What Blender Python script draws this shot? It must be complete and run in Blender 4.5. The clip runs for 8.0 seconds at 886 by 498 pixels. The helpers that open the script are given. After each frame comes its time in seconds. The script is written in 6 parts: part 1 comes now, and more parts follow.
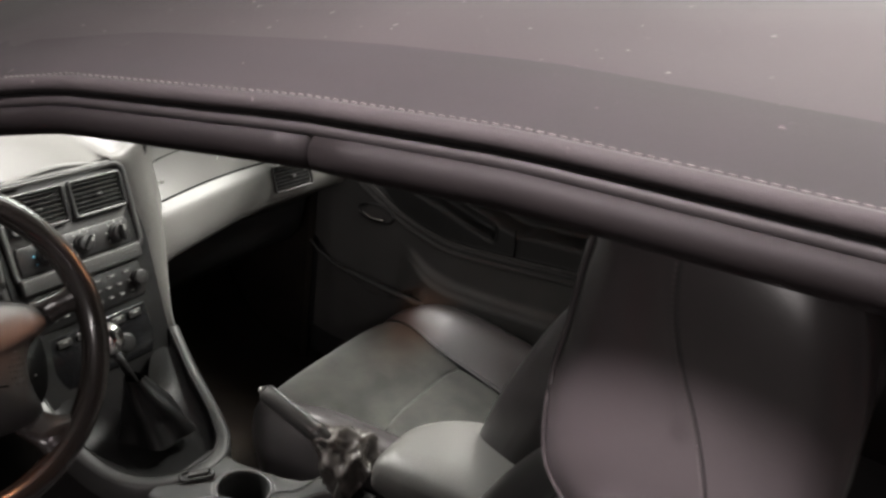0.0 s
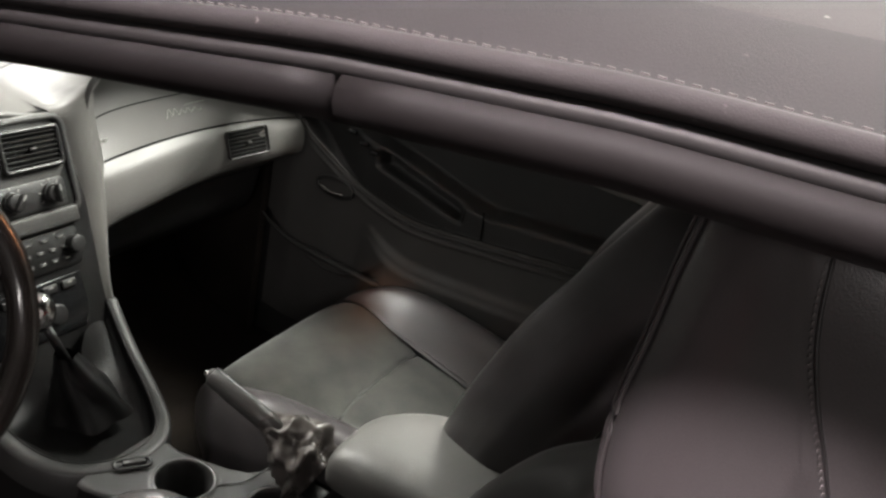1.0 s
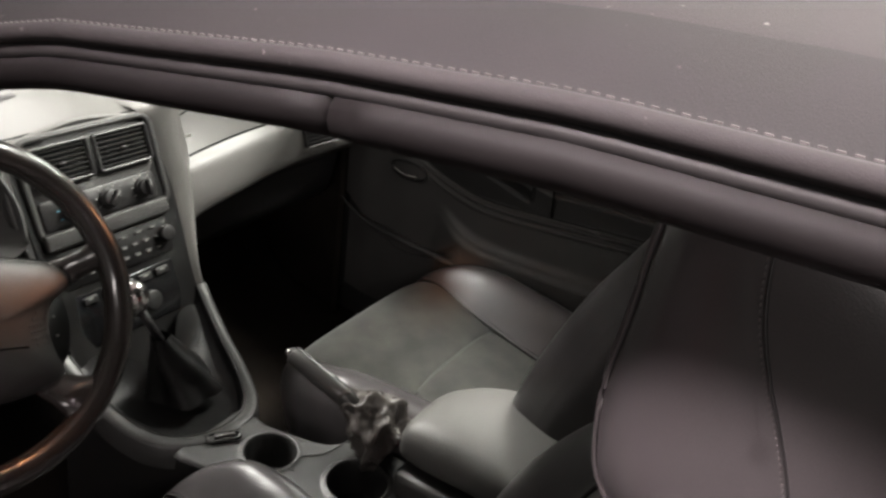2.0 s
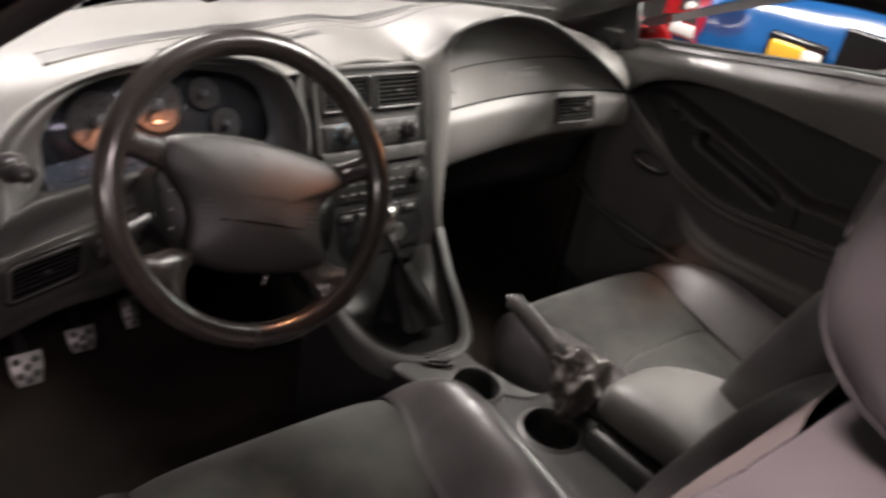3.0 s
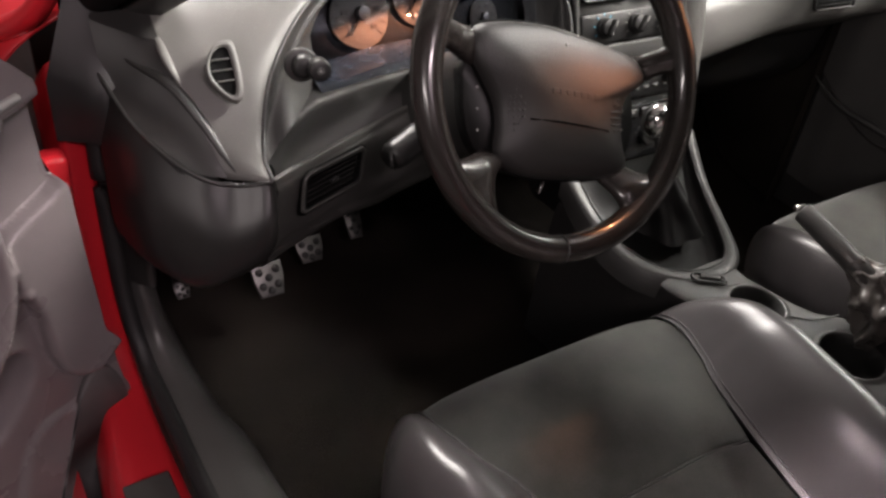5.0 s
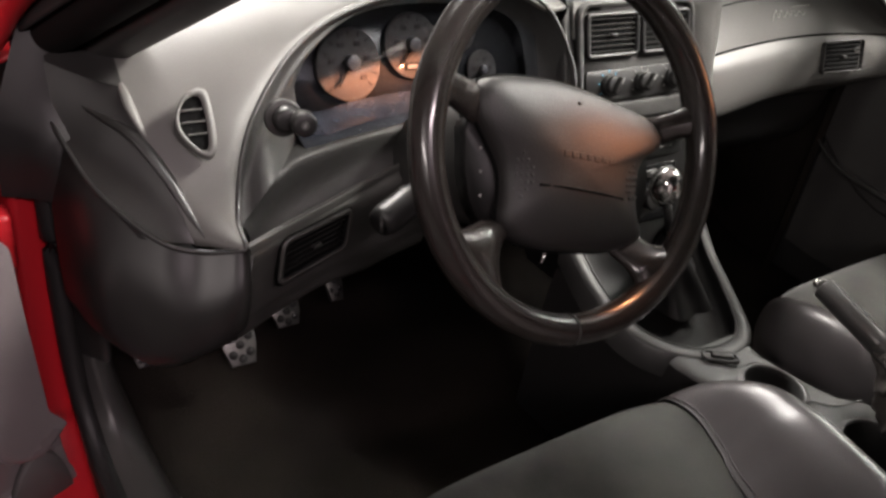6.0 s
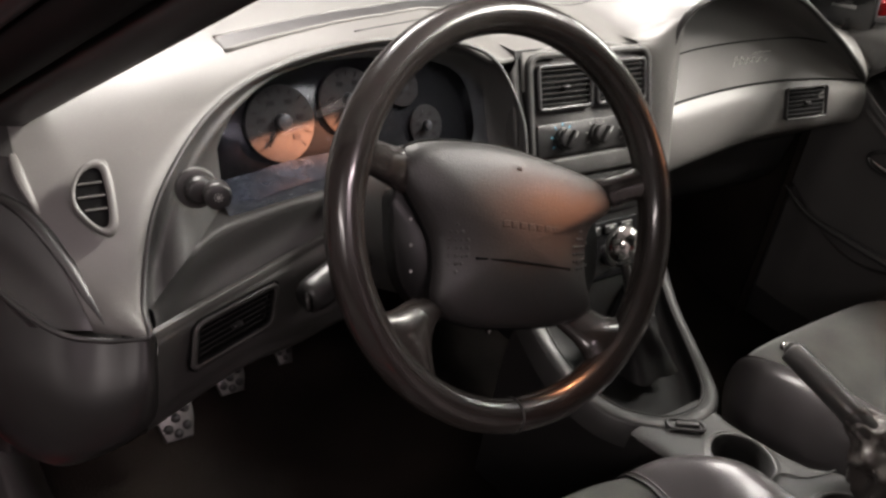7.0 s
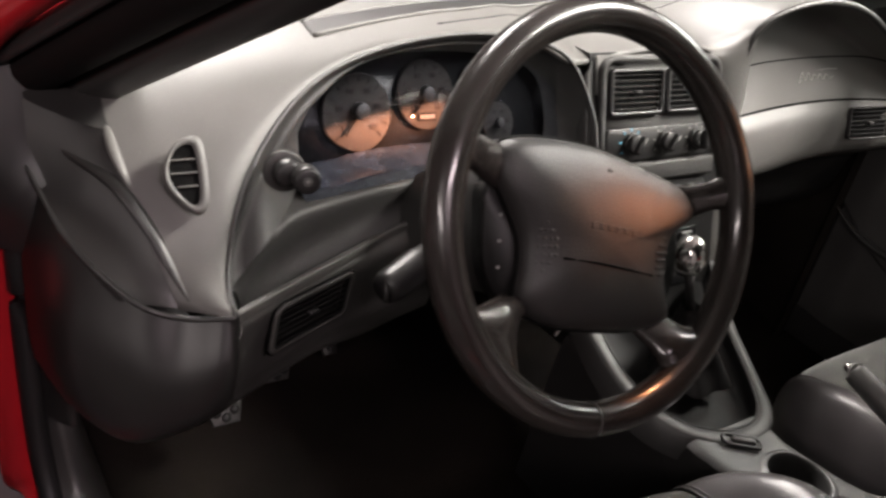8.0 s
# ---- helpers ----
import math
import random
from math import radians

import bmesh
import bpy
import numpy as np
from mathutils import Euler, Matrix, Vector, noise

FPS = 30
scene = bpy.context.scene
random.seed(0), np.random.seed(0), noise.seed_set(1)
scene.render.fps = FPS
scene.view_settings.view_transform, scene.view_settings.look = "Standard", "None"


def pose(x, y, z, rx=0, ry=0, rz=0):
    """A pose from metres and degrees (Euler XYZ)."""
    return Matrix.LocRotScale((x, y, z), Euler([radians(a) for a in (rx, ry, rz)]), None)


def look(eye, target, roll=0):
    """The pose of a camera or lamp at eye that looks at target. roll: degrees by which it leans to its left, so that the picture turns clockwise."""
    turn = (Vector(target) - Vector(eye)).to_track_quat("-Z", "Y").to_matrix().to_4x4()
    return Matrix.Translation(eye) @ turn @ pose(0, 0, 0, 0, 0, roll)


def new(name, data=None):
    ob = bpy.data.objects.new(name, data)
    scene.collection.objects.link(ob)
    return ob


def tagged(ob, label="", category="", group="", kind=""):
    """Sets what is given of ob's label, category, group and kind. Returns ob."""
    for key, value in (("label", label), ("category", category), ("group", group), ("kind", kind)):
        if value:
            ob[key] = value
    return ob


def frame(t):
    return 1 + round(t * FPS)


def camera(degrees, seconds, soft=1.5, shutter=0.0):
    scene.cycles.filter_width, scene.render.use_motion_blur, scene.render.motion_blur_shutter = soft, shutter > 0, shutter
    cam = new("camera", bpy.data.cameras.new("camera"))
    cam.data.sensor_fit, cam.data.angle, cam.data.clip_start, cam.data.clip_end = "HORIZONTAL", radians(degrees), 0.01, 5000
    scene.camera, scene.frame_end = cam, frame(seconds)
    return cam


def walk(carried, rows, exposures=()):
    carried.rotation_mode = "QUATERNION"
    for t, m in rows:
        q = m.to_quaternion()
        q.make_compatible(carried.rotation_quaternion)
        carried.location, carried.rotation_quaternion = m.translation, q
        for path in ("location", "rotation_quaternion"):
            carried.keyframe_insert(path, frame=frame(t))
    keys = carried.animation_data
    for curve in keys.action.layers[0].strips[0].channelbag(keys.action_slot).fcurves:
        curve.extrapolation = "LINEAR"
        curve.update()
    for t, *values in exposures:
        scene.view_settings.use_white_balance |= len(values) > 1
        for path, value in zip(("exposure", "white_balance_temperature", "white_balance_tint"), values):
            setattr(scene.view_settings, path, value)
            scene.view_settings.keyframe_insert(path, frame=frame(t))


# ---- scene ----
cam = camera(57.2, 8.0, soft=2.6, shutter=0.4)
PATH = [
    (0, (-0.759, -0.809, 1.327), (0.881, 0.02, 0.538), 7.9),
    (0.5, (-0.703, -0.749, 1.299), (0.97, 0.022, 0.521), 9.6),
    (1, (-0.706, -0.74, 1.289), (0.986, -0.049, 0.477), 12.5),
    (1.2, (-0.702, -0.739, 1.291), (0.981, -0.034, 0.474), 12.0),
    (2.3, (-0.737, -0.791, 1.32), (0.79, 0.121, 0.406), 8.3),
    (2.5, (-0.758, -0.783, 1.296), (0.757, 0.17, 0.403), 10.5),
    (3, (-0.802, -0.832, 1.26), (0.433, 0.431, 0.321), 10.8),
    (3.5, (-0.865, -0.827, 1.236), (0.13, 0.59, 0.236), 9.7),
    (4, (-0.901, -0.77, 1.215), (-0.003, 0.663, 0.145), 8.0),
    (4.2, (-0.907, -0.745, 1.2), (-0.035, 0.679, 0.099), 7.4),
    (5.3, (-0.936, -0.599, 1.167), (0.108, 0.665, 0.022), 8.4),
    (5.5, (-0.932, -0.588, 1.16), (0.144, 0.688, 0.057), 8.9),
    (6, (-0.893, -0.539, 1.137), (0.164, 0.793, 0.085), 9.1),
    (6.5, (-0.854, -0.512, 1.141), (0.193, 0.866, 0.139), 8.1),
    (7, (-0.813, -0.502, 1.143), (0.296, 0.846, 0.167), 8.8),
    (7.5, (-0.815, -0.506, 1.146), (0.281, 0.854, 0.172), 10.4),
    (8, (-0.862, -0.464, 1.124), (0.225, 0.903, 0.148), 11.7),
]
TONE = [(0, 0.05, 6500, 12), (1.2, 0.05, 6500, 9), (2.8, 0.0, 6700, 16), (3.5, -0.13, 6800, 22), (4.1, -0.25, 6800, 24), (5.4, 0.2, 6600, 14), (6.4, 0.05, 6700, 16), (8, 0.07, 6700, 16)]
walk(cam, [(t, look(eye, target, roll)) for t, eye, target, roll in PATH], TONE)

from mathutils.bvhtree import BVHTree


# ---- world and lights ----
world = bpy.data.worlds.new("world")
scene.world = world
world.use_nodes = True
world.node_tree.nodes["Background"].inputs[0].default_value = (0.55, 0.6, 0.62, 1)
world.node_tree.nodes["Background"].inputs[1].default_value = 0.03


def area_lamp(name, eye, target, sx, sy, watts, color, spread=180):
    data = bpy.data.lights.new(name, "AREA")
    data.shape, data.size, data.size_y, data.energy, data.color, data.spread = "RECTANGLE", sx, sy, watts, color, radians(spread)
    ob = new(name, data)
    ob.matrix_world = look(eye, target)
    return ob


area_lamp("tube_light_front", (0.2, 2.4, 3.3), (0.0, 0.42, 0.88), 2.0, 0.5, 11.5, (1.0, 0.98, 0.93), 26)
area_lamp("tube_light_right", (2.0, -1.1, 3.4), (0.3, -0.1, 0.7), 2.0, 0.6, 320, (1.0, 0.99, 0.92))
area_lamp("tube_light_left", (-1.6, -0.1, 3.3), (-0.48, -0.74, 1.10), 0.25, 0.7, 8.5, (1.0, 0.86, 0.88), 20)
area_lamp("tube_light_rear", (-1.2, -3.2, 3.2), (-1.0, 0.1, 0.7), 1.2, 0.25, 7.2, (1.0, 0.86, 0.9), 60)
# unseen fill lamp, added to lift the dark passenger footwell and door
area_lamp("fill_light_low", (-3.4, -1.9, 2.2), (0.2, 0.05, 0.7), 1.6, 0.3, 2.8, (1.0, 0.93, 0.9), 50)
area_lamp("tube_light_side", (3.0, 0.45, 2.25), (-0.3, -0.30, 0.55), 1.4, 0.3, 55, (0.96, 1.0, 0.92))
area_lamp("tube_light_hall", (1.5, 2.5, 3.4), (3.1, 0.9, 0.65), 2.2, 0.35, 40, (1.0, 0.98, 0.95), 60)


def spot_lamp(name, eye, target, watts, cone, color, blend=1.0, size=0.04):
    data = bpy.data.lights.new(name, "SPOT")
    data.energy, data.color, data.spot_size, data.spot_blend, data.shadow_soft_size = watts, color, radians(cone), blend, size
    new(name, data).matrix_world = look(eye, target)


# added narrow warm spots, each aimed at one orange patch: pad, dials, bolster
spot_lamp("added_warm_spot", (2.4, -1.5, 1.86), (-0.275, -0.055, 0.852), 400, 1.9, (1.0, 0.34, 0.12))
spot_lamp("added_warm_spot", (2.4, -1.6, 1.912), (-0.400, 0.262, 0.824), 17000, 2.1, (1.0, 0.40, 0.19), 0.6, 0.012)
spot_lamp("added_warm_spot", (-2.6, -0.9, 1.6), (0.575, -0.105, 0.50), 600, 2.4, (1.0, 0.5, 0.28))

# another added spot, only for the orange highlight on the lower rim
spot_lamp("added_warm_spot", (1.0, 0.81, 3.2), (-0.325, -0.141, 0.706), 1250, 1.05, (1.0, 0.40, 0.17))

# ---- materials ----


def material(name, color, rough=0.5, metal=0.0, vary=0.25, coarse=6.0, fine=300.0, bump=0.2, depth=0.0006, coat=0.0, sheen=0.0, spec=0.5, cells=False, second=None, emit=None, flecks=None):
    m = bpy.data.materials.new(name)
    m.use_nodes = True
    nt = m.node_tree
    b = nt.nodes["Principled BSDF"]
    tc = nt.nodes.new("ShaderNodeTexCoord")

    def noise_tex(scale, detail=4.0):
        n = nt.nodes.new("ShaderNodeTexNoise")
        n.inputs["Scale"].default_value, n.inputs["Detail"].default_value = scale, detail
        nt.links.new(tc.outputs["Object"], n.inputs["Vector"])
        return n

    big, small = noise_tex(coarse), noise_tex(fine, 2.0)
    ramp = nt.nodes.new("ShaderNodeMapRange")
    ramp.inputs["From Min"].default_value, ramp.inputs["From Max"].default_value = 0.3, 0.7
    nt.links.new(big.outputs["Fac"], ramp.inputs["Value"])
    mix = nt.nodes.new("ShaderNodeMix")
    mix.data_type = "RGBA"
    c2 = second or tuple(c * (1 - vary) for c in color)
    mix.inputs[6].default_value, mix.inputs[7].default_value = (*c2, 1), (*color, 1)
    nt.links.new(ramp.outputs[0], mix.inputs[0])
    grain = nt.nodes.new("ShaderNodeMix")
    grain.data_type, grain.blend_type = "RGBA", "MULTIPLY"
    grain.inputs[0].default_value = min(1.0, vary)
    nt.links.new(mix.outputs[2], grain.inputs[6])
    nt.links.new(small.outputs["Fac"], grain.inputs[7])
    shade = grain.outputs[2]
    if flecks:
        spots = noise_tex(flecks[0], 3.0)
        cut = nt.nodes.new("ShaderNodeMapRange")
        cut.inputs["From Min"].default_value, cut.inputs["From Max"].default_value = flecks[1], flecks[1] + 0.06
        nt.links.new(spots.outputs["Fac"], cut.inputs["Value"])
        dust = nt.nodes.new("ShaderNodeMix")
        dust.data_type = "RGBA"
        dust.inputs[7].default_value = (*flecks[2], 1)
        nt.links.new(cut.outputs[0], dust.inputs[0])
        nt.links.new(shade, dust.inputs[6])
        shade = dust.outputs[2]
    nt.links.new(shade, b.inputs["Base Color"])
    rr = nt.nodes.new("ShaderNodeMapRange")
    rr.inputs["To Min"].default_value, rr.inputs["To Max"].default_value = max(0.0, rough - 0.07), min(1.0, rough + 0.07)
    nt.links.new(big.outputs["Fac"], rr.inputs["Value"])
    nt.links.new(rr.outputs[0], b.inputs["Roughness"])
    b.inputs["Metallic"].default_value = metal
    b.inputs["Specular IOR Level"].default_value = spec
    b.inputs["Coat Weight"].default_value = coat
    b.inputs["Coat Roughness"].default_value = 0.06
    b.inputs["Sheen Weight"].default_value = sheen
    if emit:
        b.inputs["Emission Color"].default_value = (*emit[0], 1)
        b.inputs["Emission Strength"].default_value = emit[1]
    if bump:
        bp = nt.nodes.new("ShaderNodeBump")
        bp.inputs["Strength"].default_value, bp.inputs["Distance"].default_value = bump, depth
        if cells:
            vo = nt.nodes.new("ShaderNodeTexVoronoi")
            vo.inputs["Scale"].default_value = fine
            nt.links.new(tc.outputs["Object"], vo.inputs["Vector"])
            nt.links.new(vo.outputs["Distance"], bp.inputs["Height"])
        else:
            nt.links.new(small.outputs["Fac"], bp.inputs["Height"])
        nt.links.new(bp.outputs[0], b.inputs["Normal"])
    return m


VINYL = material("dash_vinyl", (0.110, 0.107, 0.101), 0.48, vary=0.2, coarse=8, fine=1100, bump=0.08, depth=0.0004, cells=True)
# dash vinyl again, with shade put into its colour
VINYL_SHADED = material("shaded_vinyl", (0.0135, 0.0126, 0.0123), 0.36, vary=0.2, coarse=9, fine=1100, bump=0.08, depth=0.0004, cells=True)
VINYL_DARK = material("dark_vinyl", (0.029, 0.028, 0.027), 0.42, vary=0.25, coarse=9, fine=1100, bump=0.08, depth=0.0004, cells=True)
VINYL_DOOR = material("door_top_vinyl", (0.075, 0.073, 0.070), 0.30, vary=0.2, coarse=8, fine=1100, bump=0.08, depth=0.0004, cells=True)
PANEL_GREY = material("lower_panel_vinyl", (0.052, 0.051, 0.048), 0.38, vary=0.2, coarse=8, fine=1100, bump=0.08, depth=0.0004, cells=True)
SLAT = material("slat_plastic", (0.015, 0.0146, 0.0142), 0.65, vary=0.2, fine=600, bump=0.1, spec=0.12)
PLASTIC = material("black_plastic", (0.014, 0.0135, 0.0135), 0.42, vary=0.2, fine=600, bump=0.15)
BEZEL = material("grey_bezel_plastic", (0.030, 0.029, 0.028), 0.58, vary=0.2, coarse=12, fine=600, bump=0.15, spec=0.35)
GLOSS = material("gloss_black_plastic", (0.008, 0.008, 0.0085), 0.14, vary=0.1, bump=0)
LEATHER = material("black_leather", (0.056, 0.051, 0.052), 0.31, vary=0.35, coarse=11, fine=1400, bump=0.10, depth=0.0004, cells=True)
RIM_LEATHER = material("worn_wheel_leather", (0.025, 0.0205, 0.0187), 0.24, vary=0.35, coarse=14, fine=900, bump=0.06, coat=0.45, cells=True)
LEATHER_TAUPE = material("taupe_leather", (0.085, 0.072, 0.066), 0.5, vary=0.3, coarse=12, fine=1400, bump=0.10, depth=0.0004, cells=True)
SUEDE = material("taupe_suede", (0.037, 0.0375, 0.033), 0.95, vary=0.4, coarse=19, fine=420, bump=0.35, depth=0.0008, sheen=0.15, spec=0.1, second=(0.018, 0.0174, 0.0162))
CLOTH = material("convertible_cloth", (0.026, 0.0230, 0.0234), 0.8, vary=0.45, coarse=7, fine=1500, bump=0.22, depth=0.0006, spec=0.3, flecks=(170, 0.70, (0.085, 0.076, 0.076)))
BAND = material("cloth_edge_band", (0.0175, 0.0155, 0.0165), 0.85, vary=0.45, coarse=9, fine=1500, bump=0.22, depth=0.0006, spec=0.25, flecks=(150, 0.71, (0.07, 0.063, 0.063)))
# blue tint stands for a reflection in the scratched lens
LENS_REFLECTION = material("scuffed_blue_reflection", (0.042, 0.046, 0.056), 0.26, vary=0.6, coarse=38, fine=420, bump=0.25, depth=0.0005)
# one door vinyl in two copies: the light on each door put into colour
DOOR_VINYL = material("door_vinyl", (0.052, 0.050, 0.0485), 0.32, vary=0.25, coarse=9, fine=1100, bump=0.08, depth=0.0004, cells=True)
DOOR_VINYL_LIT = material("lit_door_vinyl", (0.200, 0.172, 0.176), 0.28, vary=0.25, coarse=9, fine=1100, bump=0.08, depth=0.0004, cells=True)
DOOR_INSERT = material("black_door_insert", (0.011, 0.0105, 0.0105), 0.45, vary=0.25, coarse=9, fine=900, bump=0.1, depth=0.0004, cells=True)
TRIM_GREY = material("grey_trim_bead", (0.13, 0.125, 0.12), 0.26, vary=0.2, fine=600, bump=0.05)
SATIN = material("satin_black_plastic", (0.006, 0.0058, 0.0058), 0.45, vary=0.2, fine=500, bump=0.1, spec=0.3)
RUBBER = material("weatherstrip_rubber", (0.0065, 0.0055, 0.0055), 0.65, vary=0.3, coarse=14, fine=400, bump=0.1, spec=0.15)
RUBBER_BLACK = material("black_rubber", (0.016, 0.015, 0.015), 0.55, vary=0.2, fine=400, bump=0.1)
CARPET = material("black_carpet", (0.004, 0.0037, 0.0035), 0.95, vary=0.6, coarse=3.5, fine=500, bump=0.8, depth=0.003, second=(0.024, 0.0195, 0.0165), spec=0.05)
GRIP = material("grey_grip_plastic", (0.045, 0.0435, 0.042), 0.30, vary=0.2, coarse=30, fine=900, bump=0.1)
GAITER = material("gaiter_leather", (0.085, 0.076, 0.070), 0.28, vary=0.35, coarse=40, fine=1400, bump=0.15, depth=0.0005, cells=True)
RED = material("red_car_paint", (0.47, 0.015, 0.022), 0.30, vary=0.08, bump=0, coat=0.35)
BLUE = material("blue_car_paint", (0.006, 0.065, 0.20), 0.14, vary=0.1, bump=0, coat=1.0)
CHROME = material("chrome", (0.75, 0.74, 0.72), 0.16, metal=1.0, vary=0.1, bump=0)
ALU = material("brushed_aluminium", (0.20, 0.195, 0.19), 0.45, metal=1.0, vary=0.3, fine=300, bump=0.15)
# white dials coloured near black, for the shade under the instrument hood
GAUGE = material("shaded_gauge_face", (0.016, 0.0142, 0.0133), 0.75, vary=0.15, bump=0, spec=0.14)
INK = material("black_ink", (0.0025, 0.0025, 0.0025), 0.8, vary=0.1, bump=0, spec=0.08)
DIAL_INK = material("faded_dial_ink", (0.008, 0.006, 0.006), 0.7, vary=0.2, bump=0, spec=0.1)
PALE = material("pale_print", (0.26, 0.26, 0.25), 0.6, vary=0.1, bump=0)
BLUE_PRINT = material("blue_print", (0.1, 0.35, 0.5), 0.6, vary=0.1, bump=0)
LED = material("red_led", (0.5, 0.02, 0.03), 0.5, vary=0.0, bump=0, emit=((1.0, 0.05, 0.08), 1.2))
THREAD = material("grey_thread", (0.10, 0.092, 0.09), 0.8, vary=0.3, fine=900, bump=0.3)
CONSOLE = material("console_plastic", (0.036, 0.0355, 0.0345), 0.44, vary=0.3, coarse=10, fine=900, bump=0.1, depth=0.0004, cells=True)
CONCRETE = material("garage_concrete", (0.36, 0.35, 0.34), 0.7, vary=0.3, coarse=1.2, fine=60, bump=0.3, depth=0.002)
WALL = material("garage_wall_paint", (0.52, 0.45, 0.46), 0.8, vary=0.15, coarse=0.8, fine=40, bump=0.2)
TAIL = material("red_lamp_lens", (0.45, 0.01, 0.015), 0.15, vary=0.1, bump=0, coat=1.0)
AMBER = material("yellow_plastic", (0.75, 0.42, 0.04), 0.3, vary=0.1, bump=0)
WHITE = material("white_lens", (0.8, 0.78, 0.75), 0.25, vary=0.1, bump=0)
PINK = material("pink_red_plastic", (0.6, 0.12, 0.16), 0.4, vary=0.1, bump=0)
SHELL = material("dark_headliner", (0.03, 0.028, 0.028), 0.9, vary=0.2, fine=300, bump=0.3)


def glass(name, tint, rough=0.0):
    m = bpy.data.materials.new(name)
    m.use_nodes = True
    b = m.node_tree.nodes["Principled BSDF"]
    b.inputs["Base Color"].default_value = (*tint, 1)
    b.inputs["Roughness"].default_value = rough
    b.inputs["Transmission Weight"].default_value = 1.0
    b.inputs["IOR"].default_value = 1.03
    return m


GLASS = glass("window_glass", (0.93, 0.96, 0.95))
LENS = glass("clear_lens", (0.80, 0.84, 0.92), 0.03)
LENS.node_tree.nodes["Principled BSDF"].inputs["IOR"].default_value = 1.12

# ---- mesh helpers ----
BASE = {}


def thing(name, at, label, category, group="", kind=""):
    ob = new(name)
    ob.location = at
    ob.empty_display_size = 0.05
    BASE[ob] = Vector(at)
    return tagged(ob, label, category, group, kind)


def part(name, bm, mat, parent=None, label="", smooth=True, kind=""):
    """Links a bmesh with world coordinates as one mesh under its thing or part."""
    me = bpy.data.meshes.new(name)
    if parent is not None:
        bm.transform(Matrix.Translation(-BASE[parent]))
    bmesh.ops.recalc_face_normals(bm, faces=bm.faces[:]) if len(bm.faces) < 40000 else None
    bm.to_mesh(me)
    bm.free()
    for p in me.polygons:
        p.use_smooth = smooth
    me.materials.append(mat)
    ob = new(name, me)
    if parent is not None:
        ob.parent = parent
        BASE[ob] = BASE[parent]
    else:
        BASE[ob] = Vector((0, 0, 0))
    return tagged(ob, label, "", "", kind)


def solid(ob, thickness, offset=-1.0):
    mod = ob.modifiers.new("thickness", "SOLIDIFY")
    mod.thickness, mod.offset = thickness, offset
    return ob


def spline(points, n, closed=False):
    """n points, evenly spaced, on a smooth curve through the given ones."""
    p = [Vector(q) for q in points]
    k = len(p)
    dense = []
    spans = k if closed else k - 1
    for i in range(spans):
        if closed:
            a, b, c, d = p[(i - 1) % k], p[i], p[(i + 1) % k], p[(i + 2) % k]
        else:
            b, c = p[i], p[i + 1]
            a = p[i - 1] if i else b * 2 - c
            d = p[i + 2] if i + 2 < k else c * 2 - b
        for j in range(12):
            t = j / 12
            dense.append(0.5 * (2 * b + (c - a) * t + (2 * a - 5 * b + 4 * c - d) * t * t + (3 * b - a - 3 * c + d) * t ** 3))
    dense.append(p[0].copy() if closed else p[-1].copy())
    run = [0.0]
    for i in range(1, len(dense)):
        run.append(run[-1] + (dense[i] - dense[i - 1]).length)
    out, j = [], 0
    m = n if closed else n - 1
    for i in range(n):
        s = run[-1] * i / m
        while j < len(run) - 2 and run[j + 1] < s:
            j += 1
        f = (s - run[j]) / max(1e-9, run[j + 1] - run[j])
        out.append(dense[j].lerp(dense[j + 1], min(1.0, f)))
    return out


def spline_by_index(points, steps):
    """A smooth curve with a fixed number of steps between neighbours."""
    p = [Vector(q) for q in points]
    out = []
    for i in range(len(p) - 1):
        b, c = p[i], p[i + 1]
        a = p[i - 1] if i else b * 2 - c
        d = p[i + 2] if i + 2 < len(p) else c * 2 - b
        for j in range(steps):
            t = j / steps
            out.append(0.5 * (2 * b + (c - a) * t + (2 * a - 5 * b + 4 * c - d) * t * t + (3 * b - a - 3 * c + d) * t ** 3))
    return out + [p[-1].copy()]


def grid(rows, close_u=False, close_v=False):
    bm = bmesh.new()
    vs = [[bm.verts.new(q) for q in r] for r in rows]
    nu, nv = len(rows[0]), len(rows)
    for j in range(nv if close_v else nv - 1):
        for i in range(nu if close_u else nu - 1):
            bm.faces.new((vs[j][i], vs[j][(i + 1) % nu], vs[(j + 1) % nv][(i + 1) % nu], vs[(j + 1) % nv][i]))
    return bm


def loft(sections, steps_u=6, steps_v=6, even=0, close_u=False):
    """A smooth skin over sections with equally many points; even resamples each section to that many points."""
    rows = [spline(s, even, close_u) if even else spline_by_index(s, steps_u) for s in sections]
    cols = [spline_by_index([r[i] for r in rows], steps_v) for i in range(len(rows[0]))]
    return grid([[c[j] for c in cols] for j in range(len(cols[0]))], close_u)


def caps(bm):
    edges = [e for e in bm.edges if len(e.link_faces) == 1]
    if edges:
        bmesh.ops.holes_fill(bm, edges=edges, sides=0)
    return bm


